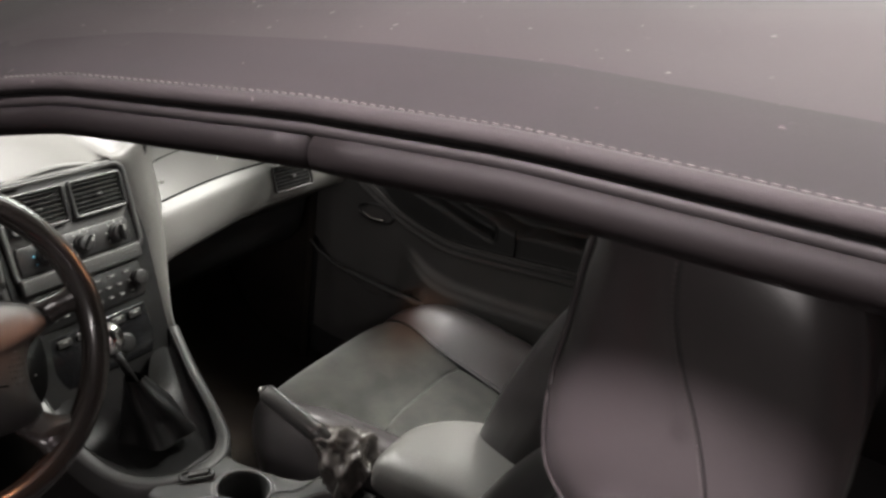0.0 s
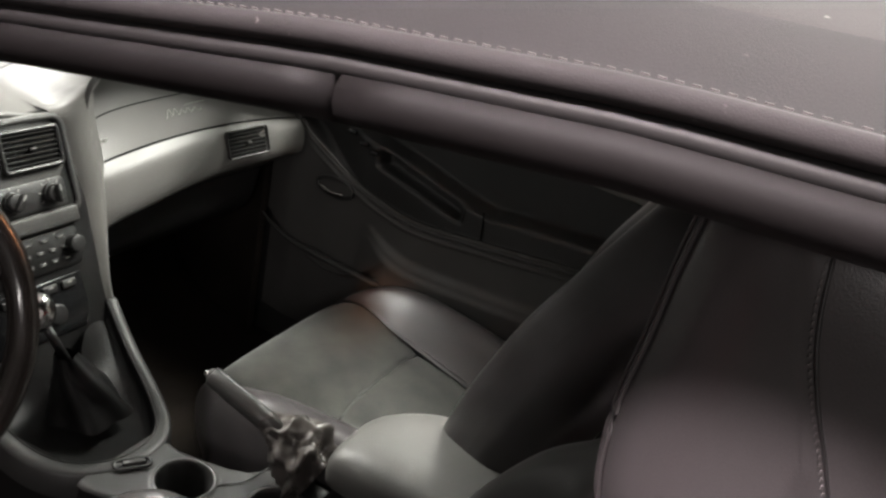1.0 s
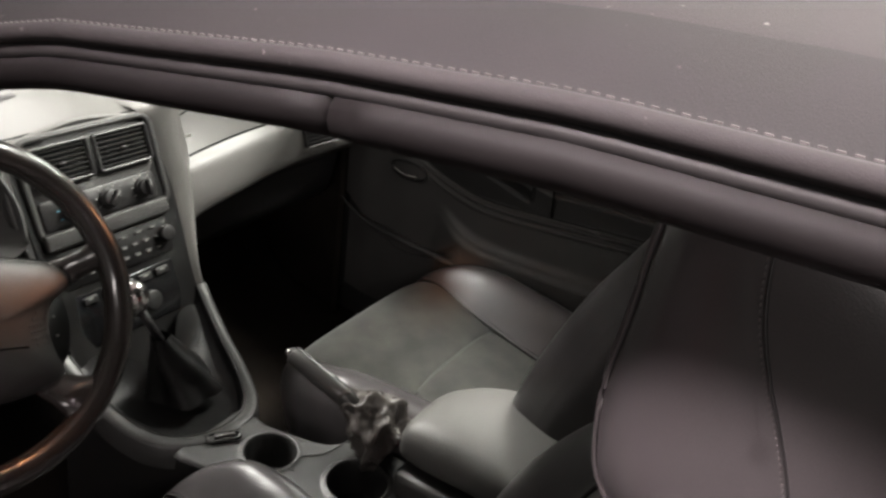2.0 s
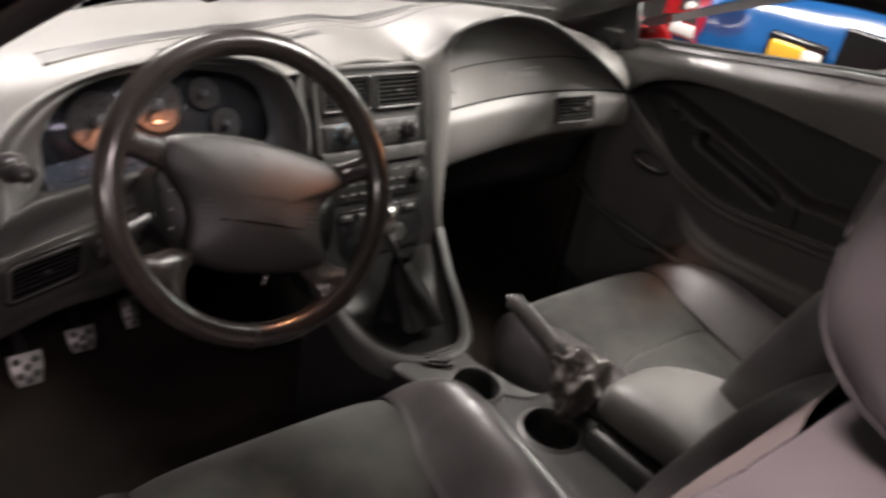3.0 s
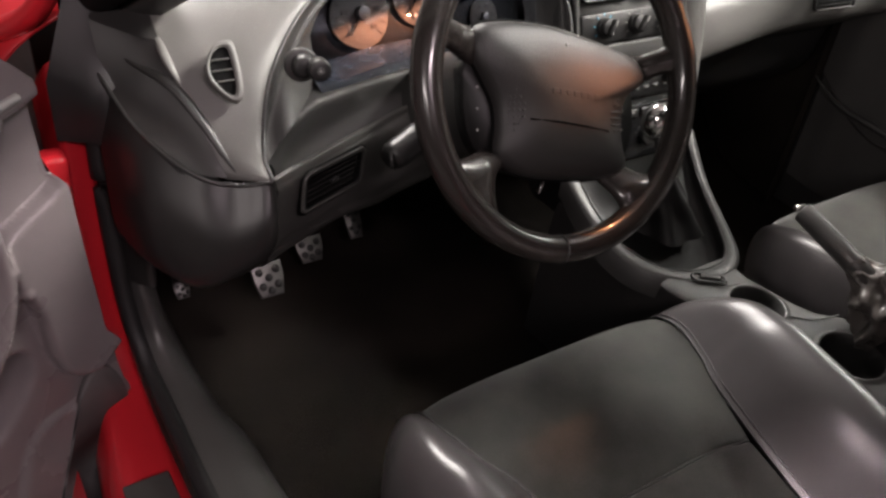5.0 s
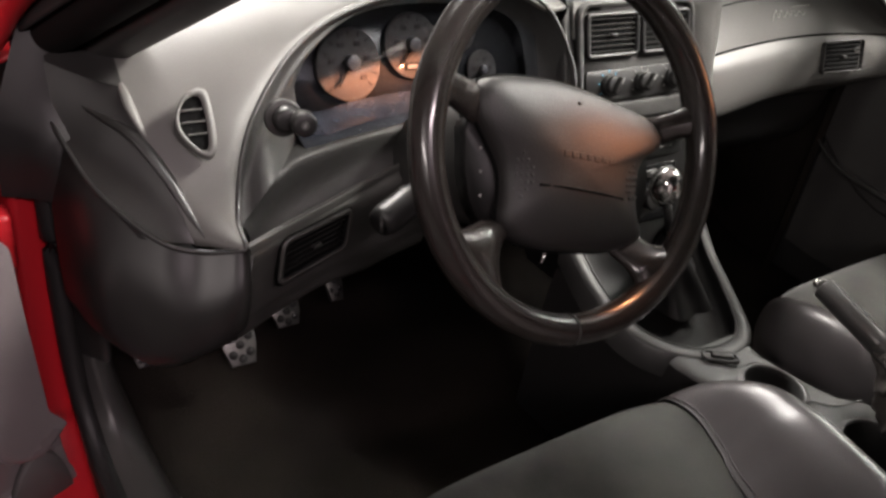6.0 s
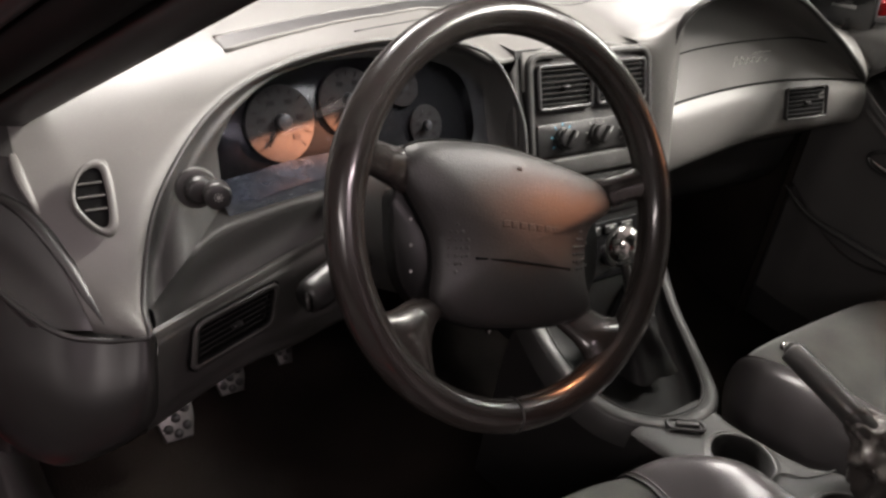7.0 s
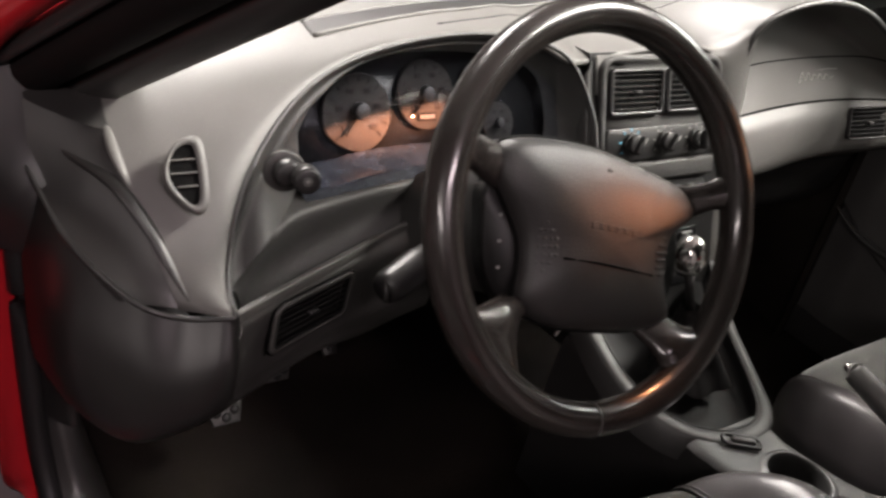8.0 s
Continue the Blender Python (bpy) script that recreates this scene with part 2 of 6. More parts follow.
def tube(path, r, seg=10, closed=False, flat=1.0, up=(0, 0, 1), cap=True):
    """A sweep of a round or flattened section; r is one radius or one for each point."""
    path = [Vector(q) for q in path]
    n = len(path)
    rows = []
    for i, q in enumerate(path):
        d = (path[(i + 1) % n] - path[i - 1]) if closed else (path[min(n - 1, i + 1)] - path[max(0, i - 1)])
        d.normalize()
        side = d.cross(Vector(up))
        side = side.normalized() if side.length > 1e-6 else Vector((1, 0, 0))
        top = side.cross(d)
        rad = r[i] if isinstance(r, (list, tuple)) else r
        rows.append([q + side * (math.cos(a) * rad) + top * (math.sin(a) * rad * flat) for a in (2 * math.pi * k / seg for k in range(seg))])
    bm = grid(rows, True, closed)
    return bm if closed or not cap else caps(bm)


def rbox(size, bevel=0.005, seg=3, m=None):
    bm = bmesh.new()
    bmesh.ops.create_cube(bm, size=1.0, matrix=Matrix.Diagonal((*size, 1)))
    if bevel:
        bmesh.ops.bevel(bm, geom=bm.edges[:], offset=bevel, segments=seg, profile=0.5, affect="EDGES")
    if m is not None:
        bm.transform(m)
    return bm


def plate(outline, thick, m, bevel=0.002, seg=2):
    """An outline (u, v) raised along w by thick, placed by m, with a bevelled front edge."""
    bm = bmesh.new()
    n = len(outline)
    low = [bm.verts.new((u, v, 0)) for u, v in outline]
    high = [bm.verts.new((u, v, thick)) for u, v in outline]
    top = bm.faces.new(high)
    bm.faces.new(low[::-1])
    for i in range(n):
        bm.faces.new((low[i], low[(i + 1) % n], high[(i + 1) % n], high[i]))
    if bevel:
        bmesh.ops.bevel(bm, geom=list(top.edges), offset=bevel, segments=seg, profile=0.5, affect="EDGES")
    bm.transform(m)
    return bm


def round_rect(w, h, r, n=5, cx=0.0, cy=0.0):
    out = []
    for sx, sy, a0 in ((1, 1, 0), (-1, 1, 90), (-1, -1, 180), (1, -1, 270)):
        for k in range(n + 1):
            a = radians(a0 + 90 * k / n)
            out.append((cx + sx * (w / 2 - r) + r * math.cos(a), cy + sy * (h / 2 - r) + r * math.sin(a)))
    return out


def ring_plate(outer, inner, thick, m, bevel=0.0015):
    """A frame between two outlines of equally many points."""
    n = len(outer)
    rows = []
    for o, i_, w in ((outer, None, 0), (outer, None, thick), (None, inner, thick), (None, inner, 0)):
        src = o or i_
        rows.append([m @ Vector((u, v, w)) for u, v in src])
    bm = grid(rows, True, True)
    if bevel:
        es = [e for e in bm.edges if len(e.link_faces) == 2 and e.calc_face_angle(0) > 0.8]
        bmesh.ops.bevel(bm, geom=es, offset=bevel, segments=2, profile=0.5, affect="EDGES")
    return bm


def disc(r, h, m, seg=24, bevel=0.001, r2=None):
    bm = bmesh.new()
    bmesh.ops.create_cone(bm, cap_ends=True, segments=seg, radius1=r, radius2=r if r2 is None else r2, depth=h, matrix=Matrix.Translation((0, 0, h / 2)))
    if bevel:
        es = [e for e in bm.edges if len(e.link_faces) == 2 and e.calc_face_angle(0) > 0.8]
        bmesh.ops.bevel(bm, geom=es, offset=bevel, segments=2, profile=0.5, affect="EDGES")
    bm.transform(m)
    return bm


def merge(*bms):
    out = bms[0]
    for b in bms[1:]:
        me = bpy.data.meshes.new("tmp")
        b.to_mesh(me)
        b.free()
        out.from_mesh(me)
        bpy.data.meshes.remove(me)
    return out


def axes(origin, u, v):
    """A pose with local x along u, y along v, z along u x v."""
    u, v = Vector(u).normalized(), Vector(v)
    w = u.cross(v).normalized()
    v = w.cross(u)
    m = Matrix((u, v, w)).transposed().to_4x4()
    m.translation = origin
    return m


def lerp_table(table, x):
    xs, ys = [a for a, _ in table], [b for _, b in table]
    return float(np.interp(x, xs, ys))


def smooth_step(a, b, x):
    t = max(0.0, min(1.0, (x - a) / (b - a)))
    return t * t * (3 - 2 * t)

# ---- garage around the car ----


def box_between(a, b):
    a, b = Vector(a), Vector(b)
    return rbox(b - a, 0, 1, Matrix.Translation((a + b) / 2))


tagged(part("floor", box_between((-9, -9, -0.1), (9, 9, 0)), CONCRETE, None, "grey worn concrete garage floor", False, "structure"), "", "floor")
for nm, a, b in (("wall_north", (-9.2, 9, 0), (9.2, 9.2, 4)), ("wall_south", (-9.2, -9.2, 0), (9.2, -9, 4)), ("wall_east", (9, -9, 0), (9.2, 9, 4)), ("wall_west", (-9.2, -9, 0), (-9, 9, 4))):
    tagged(part(nm, box_between(a, b), WALL, None, "plain grey painted garage wall", False, "structure"), "", "wall")
tagged(part("ceiling", box_between((-9.2, -9.2, 4), (9.2, 9.2, 4.15)), WALL, None, "plain grey garage ceiling", False, "structure"), "", "ceiling")

# ---- car floor, sills and red body ----
bm = loft([
    [(-0.74, 0.62, 0.42), (-0.4, 0.64, 0.42), (-0.15, 0.62, 0.42), (0.15, 0.62, 0.42), (0.4, 0.64, 0.42), (0.74, 0.62, 0.42)],
    [(-0.74, 0.46, 0.26), (-0.4, 0.48, 0.245), (-0.15, 0.46, 0.26), (0.15, 0.46, 0.26), (0.4, 0.48, 0.245), (0.74, 0.46, 0.26)],
    [(-0.74, 0.2, 0.235), (-0.4, 0.2, 0.225), (-0.15, 0.2, 0.24), (0.15, 0.2, 0.24), (0.4, 0.2, 0.225), (0.74, 0.2, 0.235)],
    [(-0.74, -0.3, 0.235), (-0.4, -0.3, 0.225), (-0.15, -0.3, 0.24), (0.15, -0.3, 0.24), (0.4, -0.3, 0.225), (0.74, -0.3, 0.235)],
    [(-0.74, -1.0, 0.30), (-0.4, -1.0, 0.30), (-0.15, -1.0, 0.30), (0.15, -1.0, 0.30), (0.4, -1.0, 0.30), (0.74, -1.0, 0.30)]], 6, 8)
solid(tagged(part("car_floor", bm, CARPET, None, "black worn carpet on the car floor", True, "structure"), "", "carpet"), 0.03)
bm = loft([[(0.735, 0.62, z), (0.715, 0.45, z), (0.695, 0.30, z), (0.672, 0.255, z), (0.655, 0.262, z)] for z in (0.20, 0.5, 0.80)], 4, 3)
tagged(part("wall_kick", bm, CARPET, None, "black carpeted kick wall beside the passenger footwell", True, "structure"), "", "kick panel")
bm = loft([[(0.70, y, 0.22), (0.735, y, 0.34), (0.80, y, 0.36), (0.88, y, 0.30), (0.90, y, 0.12)] for y in (0.3, -0.3, -1.4)], 3, 3)
tagged(part("wall_sill", bm, PLASTIC, None, "black sill under the passenger door", True, "structure"), "", "sill")
bm = grid([[(-0.78, 0.63, z) for z in (0.2, 1.0)], [(0.78, 0.63, z) for z in (0.2, 1.0)]])
tagged(solid(part("firewall", bm, SHELL, None, "black firewall behind the dashboard", True, "structure"), 0.02), "", "firewall")

body = thing("car_body", (-0.8, 0.2, 0.0), "bright red painted car body around the open driver's doorway", "car body")
# hinge pillar, with its face to the rear, curving into the sill
sec = []
for y, z, w in ((0.245, 0.80, 0.03), (0.235, 0.76, 0.030), (0.23, 0.72, 0.030), (0.225, 0.60, 0.034), (0.215, 0.50, 0.036), (0.195, 0.44, 0.04), (0.15, 0.405, 0.05), (0.08, 0.39, 0.06), (-0.05, 0.385, 0.075), (-0.3, 0.385, 0.09), (-0.9, 0.385, 0.09)):
    sec.append([(-0.788, y, z), (-0.788 - w * 0.5, y - 0.004, z + 0.002), (-0.788 - w, y - 0.002, z - 0.002), (-0.80 - w, y + 0.05, z - 0.05)])
pillar = part("hinge_pillar", loft(sec, 4, 6), RED, body, "glossy red hinge pillar and sill")
solid(pillar, 0.006)
part("sill_side", loft([[(-0.885, y, 0.34), (-0.90, y, 0.28), (-0.885, y, 0.18)] for y in (0.3, -0.3, -0.9)], 4, 3), RED, body)
part("sill_plate", rbox((0.052, 0.5, 0.006), 0.002, 2, Matrix.Translation((-0.826, -0.235, 0.392))), VINYL_DOOR, body, "dark grey rubber sill cover")
# door seal round the opening
seal = spline([(-0.784, 0.214, 0.785), (-0.785, 0.215, 0.74), (-0.785, 0.215, 0.62), (-0.783, 0.20, 0.50), (-0.778, 0.165, 0.435), (-0.775, 0.08, 0.41), (-0.775, -0.05, 0.405), (-0.775, -0.5, 0.405), (-0.775, -0.9, 0.42)], 90)
part("door_seal", tube(seal, 0.011, 8), RUBBER_BLACK, body, "black rubber door seal")
# fender, cowl and bonnet ahead of the door
sec = []
for y in (0.27, 0.6, 1.1, 1.7):
    k = (y - 0.27) / 1.43
    sec.append([(-0.66, y, 0.872 - 0.05 * k), (-0.76, y, 0.852 - 0.05 * k), (-0.84, y, 0.81 - 0.05 * k), (-0.885, y, 0.74 - 0.05 * k), (-0.905, y, 0.6), (-0.89, y, 0.3)])
solid(part("fender", loft(sec, 4, 4), RED, body, "glossy red front fender"), 0.004)
sec = []
for y in (0.72, 1.1, 1.7, 2.0):
    k = (y - 0.7) / 1.3
    sec.append([(x, y, 0.93 - 0.10 * k * k - 0.05 * (x / 0.7) ** 2) for x in (-0.70, -0.4, 0, 0.4, 0.70)])
solid(part("bonnet", loft(sec, 4, 4), RED, body, "red bonnet beyond the windscreen"), 0.004)
solid(part("cowl", loft([[(x, y - 0.35 * x * x, z) for x in (-0.72, -0.4, 0, 0.4, 0.72)] for y, z in ((0.60, 0.905), (0.66, 0.90), (0.75, 0.915))], 4, 3), PLASTIC, body, "black plastic cowl under the windscreen"), 0.004)
sec = []
for y in (0.27, 0.6, 1.1, 1.7):
    k = (y - 0.27) / 1.43
    sec.append([(0.70, y, 0.93 - 0.04 * k), (0.80, y, 0.925 - 0.05 * k), (0.875, y, 0.89 - 0.05 * k), (0.915, y, 0.80 - 0.05 * k), (0.925, y, 0.6), (0.90, y, 0.3)])
solid(part("fender", loft(sec, 4, 4), RED, body), 0.004)

# windscreen frame: two pillars, header, glass
wf = thing("windscreen_frame", (0, 0, 0.9), "black windscreen frame with sloping pillars", "windscreen frame")


def pillar_skin():
    """Trimmed passenger's pillar from the dash end up to the roof rail."""
    secs = []
    for x, y, z, w in ((0.735, 0.60, 0.85, 0.040), (0.715, 0.50, 0.885, 0.038), (0.68, 0.36, 0.955, 0.036), (0.645, 0.215, 1.02, 0.034), (0.58, -0.04, 1.115, 0.032), (0.515, -0.30, 1.155, 0.030)):
        secs.append([Vector((x, y, z)) + Vector((-a, b, c)) * w for a, b, c in ((0.75, 0.1, -0.25), (0.35, -0.25, -0.70), (-0.45, -0.4, -0.95), (-1.1, -0.25, -0.55), (-0.8, 0.2, 0.35), (0.0, 0.45, 0.6), (0.6, 0.4, 0.3))])
    return loft([[*q, q[0]] for q in secs], 4, 6)


LOW, HIGH = Vector((-0.702, 0.233, 0.838)), Vector((-0.500, -0.270, 1.180))
ACROSS = Vector((-0.86, 0.0, 0.51))
OUT = (HIGH - LOW).normalized().cross(ACROSS).normalized()


def pillar_band(points, k0, k1, n=14):
    """A band along the driver's pillar: points (across, out) swept from k0 to k1 of its length, bowed a little."""
    rows = []
    for i in range(n):
        k = k0 + (k1 - k0) * i / (n - 1)
        base = LOW.lerp(HIGH, k) + Vector((0, 0, -0.015 * max(0.0, k - 0.5) ** 2 / 0.25))
        rows.append(spline_by_index([base + ACROSS * a + OUT * o for a, o in points], 4))
    return grid(rows)


part("windscreen_pillar", pillar_band(((0.004, -0.05), (0.0, -0.012), (0.003, 0.002), (0.018, 0.006), (0.032, 0.003), (0.037, -0.010)), -0.04, 0.98), VINYL_DARK, wf, "dark trimmed windscreen pillar")
part("pillar_gasket", pillar_band(((0.036, -0.014), (0.039, 0.000), (0.050, 0.010), (0.064, 0.011), (0.076, 0.002), (0.080, -0.014)), -0.10, 0.98), RUBBER, wf, "black rubber pillar gasket")
part("pillar_gasket", pillar_band(((0.078, -0.014), (0.081, 0.000), (0.087, 0.001), (0.091, -0.014)), -0.14, 0.98), RUBBER_BLACK, wf, "black rubber pillar gasket")
part("pillar_paint", tube(spline([(-0.885, 0.50, 0.755), (-0.866, 0.38, 0.787), (-0.838, 0.30, 0.82), (-0.812, 0.262, 0.850), *[LOW.lerp(HIGH, k) + ACROSS * 0.104 - OUT * 0.012 for k in (0.03, 0.3, 0.6, 0.96)]], 50), [0.020 - 0.008 * min(1.0, k / 25) for k in range(50)], 12, flat=0.8), RED, wf, "glossy red foot of the windscreen pillar")
foot = [[LOW.lerp(HIGH, -0.03) + ACROSS * a + OUT * o for a, o in ((-0.004, -0.02), (0.02, 0.0), (0.04, 0.003), (0.058, 0.004), (0.076, -0.002), (0.09, -0.012))]]
for z, pts in ((0.79, ((-0.740, 0.20), (-0.752, 0.188), (-0.768, 0.184), (-0.786, 0.19), (-0.804, 0.206), (-0.822, 0.22))), (0.722, ((-0.745, 0.20), (-0.756, 0.188), (-0.772, 0.184), (-0.788, 0.198), (-0.804, 0.21), (-0.822, 0.22)))):
    foot.append([Vector((x, y, z)) for x, y in pts])
foot = [[a.lerp(b, f) for a, b in zip(p, q)] for p, q in zip(foot[:-1], foot[1:]) for f in (0.0, 0.5)] + [foot[-1]]
part("pillar_foot", grid([spline_by_index(r, 4) for r in foot]), RUBBER_BLACK, wf, "black rubber foot of the windscreen pillar")
part("windscreen_pillar", pillar_skin(), VINYL_DARK, wf, "dark trimmed windscreen pillar")
# red foot and gasket of the passenger's pillar
part("pillar_paint", tube(spline([(0.875, 0.46, 0.765), (0.852, 0.36, 0.795), (0.815, 0.28, 0.838), (0.79, 0.245, 0.862)], 30), 0.018, 10, flat=0.75), RED, wf, "glossy red foot of the windscreen pillar")
gasket = [(0.775, 0.54, 0.90), (0.735, 0.38, 0.985), (0.69, 0.22, 1.055), (0.625, -0.05, 1.145), (0.56, -0.27, 1.185)]
part("pillar_gasket", tube(spline(gasket, 30), 0.016, 10), RUBBER_BLACK, wf, "black rubber pillar gasket")
part("header", tube(spline([(-0.53, -0.24, 1.12), (-0.25, -0.20, 1.205), (0, -0.19, 1.225), (0.25, -0.20, 1.205), (0.53, -0.24, 1.12)], 24), 0.03, 10, flat=0.6), VINYL_DARK, wf, "dark padded windscreen header")
bm = loft([[(-0.73, 0.33, 0.88), (-0.4, 0.50, 0.895), (0, 0.59, 0.90), (0.4, 0.50, 0.895), (0.73, 0.33, 0.88)], [(-0.63, 0.05, 1.0), (-0.33, 0.15, 1.04), (0, 0.19, 1.055), (0.33, 0.15, 1.04), (0.63, 0.05, 1.0)], [(-0.53, -0.24, 1.12), (-0.25, -0.20, 1.205), (0, -0.19, 1.225), (0.25, -0.20, 1.205), (0.53, -0.24, 1.12)]], 6, 8)
pane = solid(part("windscreen", bm, GLASS, wf, "clear windscreen glass"), 0.004)
pane.visible_shadow = False

# ---- convertible top ----
top = thing("convertible_top", (0, -0.8, 1.2), "raised dark cloth convertible top with stitched edge", "soft top")


def roof_edge(y):
    """Height of the side rail's middle along the car."""
    return lerp_table([(-1.4, 1.18), (-1.1, 1.22), (-0.83, 1.237), (-0.7, 1.2325), (-0.6, 1.2225), (-0.45, 1.200), (-0.35, 1.175), (-0.2, 1.118)], y)


def roof_half(y):
    """Half width of the roof at its side rail."""
    return 0.49 + 0.22 * max(0.0, y + 0.42)


rows = []
for j in range(60):
    y = -0.20 - 1.26 * j / 59
    e = roof_edge(y) + 0.019
    row = []
    for i in range(81):
        f = -1 + 2 * i / 80
        x = roof_half(y) * f
        rise = (0.085 + 0.14 * max(0.0, y + 0.42)) * (1 - abs(f) ** 2.6)
        sag = 0.002 * noise.noise(Vector((x * 7, y * 6, 0))) + 0.0008 * noise.noise(Vector((x * 30, y * 30, 2)))
        hem = 0.0025 * math.exp(-(((abs(x) - 0.461) / 0.003) ** 2))
        row.append((x, y, e + rise + sag * min(1, 8 * (1 - abs(f))) - hem))
    rows.append(row)
solid(part("cloth", grid(rows), CLOTH, top, "dark grey woven roof cloth with faint dust marks"), 0.004)
for s in (-1, 1):
    strip = []
    for r in rows:
        side = sorted((q for q in r if s * q[0] > 0), key=lambda q: abs(q[0]))
        strip.append([(x, y, z + 0.0016 * min(1.0, k / 2)) for k, (x, y, z) in enumerate(side[-5:])])
    part("edge_band", grid(strip), BAND, top, "darker cloth band along the roof edge")
    path = [(s * (roof_half(-0.20 - 1.26 * j / 59) + 0.004), -0.20 - 1.26 * j / 59, roof_edge(-0.20 - 1.26 * j / 59) + 0.0175) for j in range(60)]
    part("edge_binding", tube(path, 0.0045, 10), CLOTH, top, "stitched cloth edge binding")
    path = [(x - s * 0.002, y, z - 0.0085) for x, y, z in path]
    part("gap_trim", tube(path, 0.0045, 8), RUBBER_BLACK, top)
    front = [(s * (roof_half(-0.22 - 0.387 * j / 19) + 0.001), -0.22 - 0.387 * j / 19, roof_edge(-0.22 - 0.387 * j / 19) - 0.001) for j in range(20)]
    part("side_rail", tube(front, 0.0085, 14), RUBBER, top, "dark rubber roof side rail")
    rear = [(s * 0.492, -0.610 - 0.85 * j / 39, roof_edge(-0.610 - 0.85 * j / 39) - 0.001) for j in range(40)]
    part("side_rail", tube(rear, [0.0084] + [0.0090] * 39, 12), RUBBER, top, "dark rubber roof side rail")
# stitches along the binding
st = bmesh.new()
for j in range(200):
    y = -0.40 - 0.0045 * j
    b = rbox((0.0007, 0.0024, 0.0006), 0, 1, Matrix.Translation((-0.4915, y, roof_edge(y) + 0.0222)))
    me = bpy.data.meshes.new("stitch")
    b.to_mesh(me)
    b.free()
    st.from_mesh(me)
    bpy.data.meshes.remove(me)
part("stitching", st, THREAD, top, "pale grey stitching", False, "stuff")
for s in (-1, 1):
    y0 = -0.84 if s > 0 else -1.06
    part("cloth_quarter", loft([[(s * 0.485, y, roof_edge(y) + 0.008), (s * 0.60, y, 1.12), (s * 0.70, y, 0.94), (s * 0.70, y, 0.60), (s * 0.70, y, 0.26)] for y in (y0, -1.25, -1.6)], 3, 4), SHELL, top, "dark lining behind the side window")
part("rear_curtain", loft([[(x, -1.46, 1.25 - 0.1 * (x / 0.5) ** 4) for x in (-0.5, -0.25, 0, 0.25, 0.5)], [(x * 1.15, -1.75, 0.95) for x in (-0.5, -0.25, 0, 0.25, 0.5)]], 4, 3), CLOTH, top)

# ---- dashboard ----
dash = thing("dashboard", (0, 0.3, 0.6), "charcoal vinyl twin-cowl car dashboard", "dashboard")
FRONT = [(-0.655, 0.037, 0.733), (-0.645, 0.085, 0.747), (-0.613, 0.135, 0.805), (-0.545, 0.184, 0.860), (-0.458, 0.217, 0.887), (-0.333, 0.243, 0.897), (-0.224, 0.252, 0.887), (-0.165, 0.240, 0.864),
         (-0.125, 0.246, 0.862), (0.0, 0.252, 0.875), (0.10, 0.244, 0.863), (0.126, 0.234, 0.869), (0.150, 0.226, 0.896), (0.192, 0.221, 0.937), (0.285, 0.211, 0.957), (0.385, 0.201, 0.941), (0.51, 0.189, 0.88), (0.60, 0.18, 0.828), (0.635, 0.177, 0.80)]
BACK = [(-0.690, 0.072, 0.725), (-0.702, 0.112, 0.765), (-0.716, 0.185, 0.832), (-0.715, 0.27, 0.862), (-0.66, 0.38, 0.882), (-0.42, 0.49, 0.893), (-0.23, 0.545, 0.898), (-0.12, 0.565, 0.90),
        (-0.06, 0.572, 0.90), (0, 0.575, 0.90), (0.06, 0.572, 0.90), (0.12, 0.565, 0.90), (0.20, 0.553, 0.90), (0.28, 0.532, 0.898), (0.36, 0.505, 0.897), (0.48, 0.46, 0.893), (0.62, 0.38, 0.882), (0.70, 0.28, 0.862), (0.715, 0.22, 0.845)]
s0, s1, s2, s3 = [], [], [], []
for f, b in zip(FRONT, BACK):
    f, b = Vector(f), Vector(b)
    d = b - f
    n = d.cross(Vector((1, 0, 0.3))).normalized()
    n = n if n.z > 0 else -n
    n = n.lerp(Vector((-0.25, -0.75, 0.6)).normalized(), smooth_step(0.22, 0.08, d.length)).normalized()
    s0.append(f)
    s1.append(f + d.normalized() * 0.014 * min(1, d.length / 0.12) + n * 0.005 * min(1, d.length / 0.12))
    s2.append(f.lerp(b, 0.33) + n * 0.010 * min(1, d.length / 0.2))
    s3.append(f.lerp(b, 0.7) + n * 0.006 * min(1, d.length / 0.2))
bm = loft([s0, s1, s2, s3, BACK], 6, 6)
dash_tree = BVHTree.FromBMesh(bm)


def on_dash(x, y, lift=0.002):
    """A point on the dash top over (x, y)."""
    hit = dash_tree.ray_cast(Vector((x, y, 1.3)), Vector((0, 0, -1)))[0]
    return Vector((x, y, (hit.z if hit else 0.9) + lift))


shell = solid(part("dash_top", bm, VINYL, dash, "charcoal grained vinyl dash top, dusty and shiny"), 0.006)
# defroster slot along the windscreen
slot = spline([(-0.508, 0.262, 0), (-0.40, 0.293, 0), (-0.28, 0.333, 0), (-0.18, 0.385, 0), (-0.09, 0.418, 0), (0.05, 0.430, 0), (0.26, 0.428, 0), (0.40, 0.40, 0), (0.50, 0.365, 0)], 80)
part("defroster_slot", grid([[on_dash(q.x, q.y + w) for q in slot] for w in (-0.013, 0.0, 0.013)]), PLASTIC, dash, "black defroster grille along the windscreen")
for w in (-0.0155, 0.0155):
    part("slot_lip", tube([on_dash(q.x, q.y + w, 0.001) for q in slot], 0.0022, 6), VINYL, dash)
part("dash_sensor", grid([[on_dash(-0.136 + 0.013 * k, 0.349 + 0.001 * k + w) for k in range(9)] for w in (-0.006, 0.006)]), PLASTIC, dash, "small dark cover on the dash top")
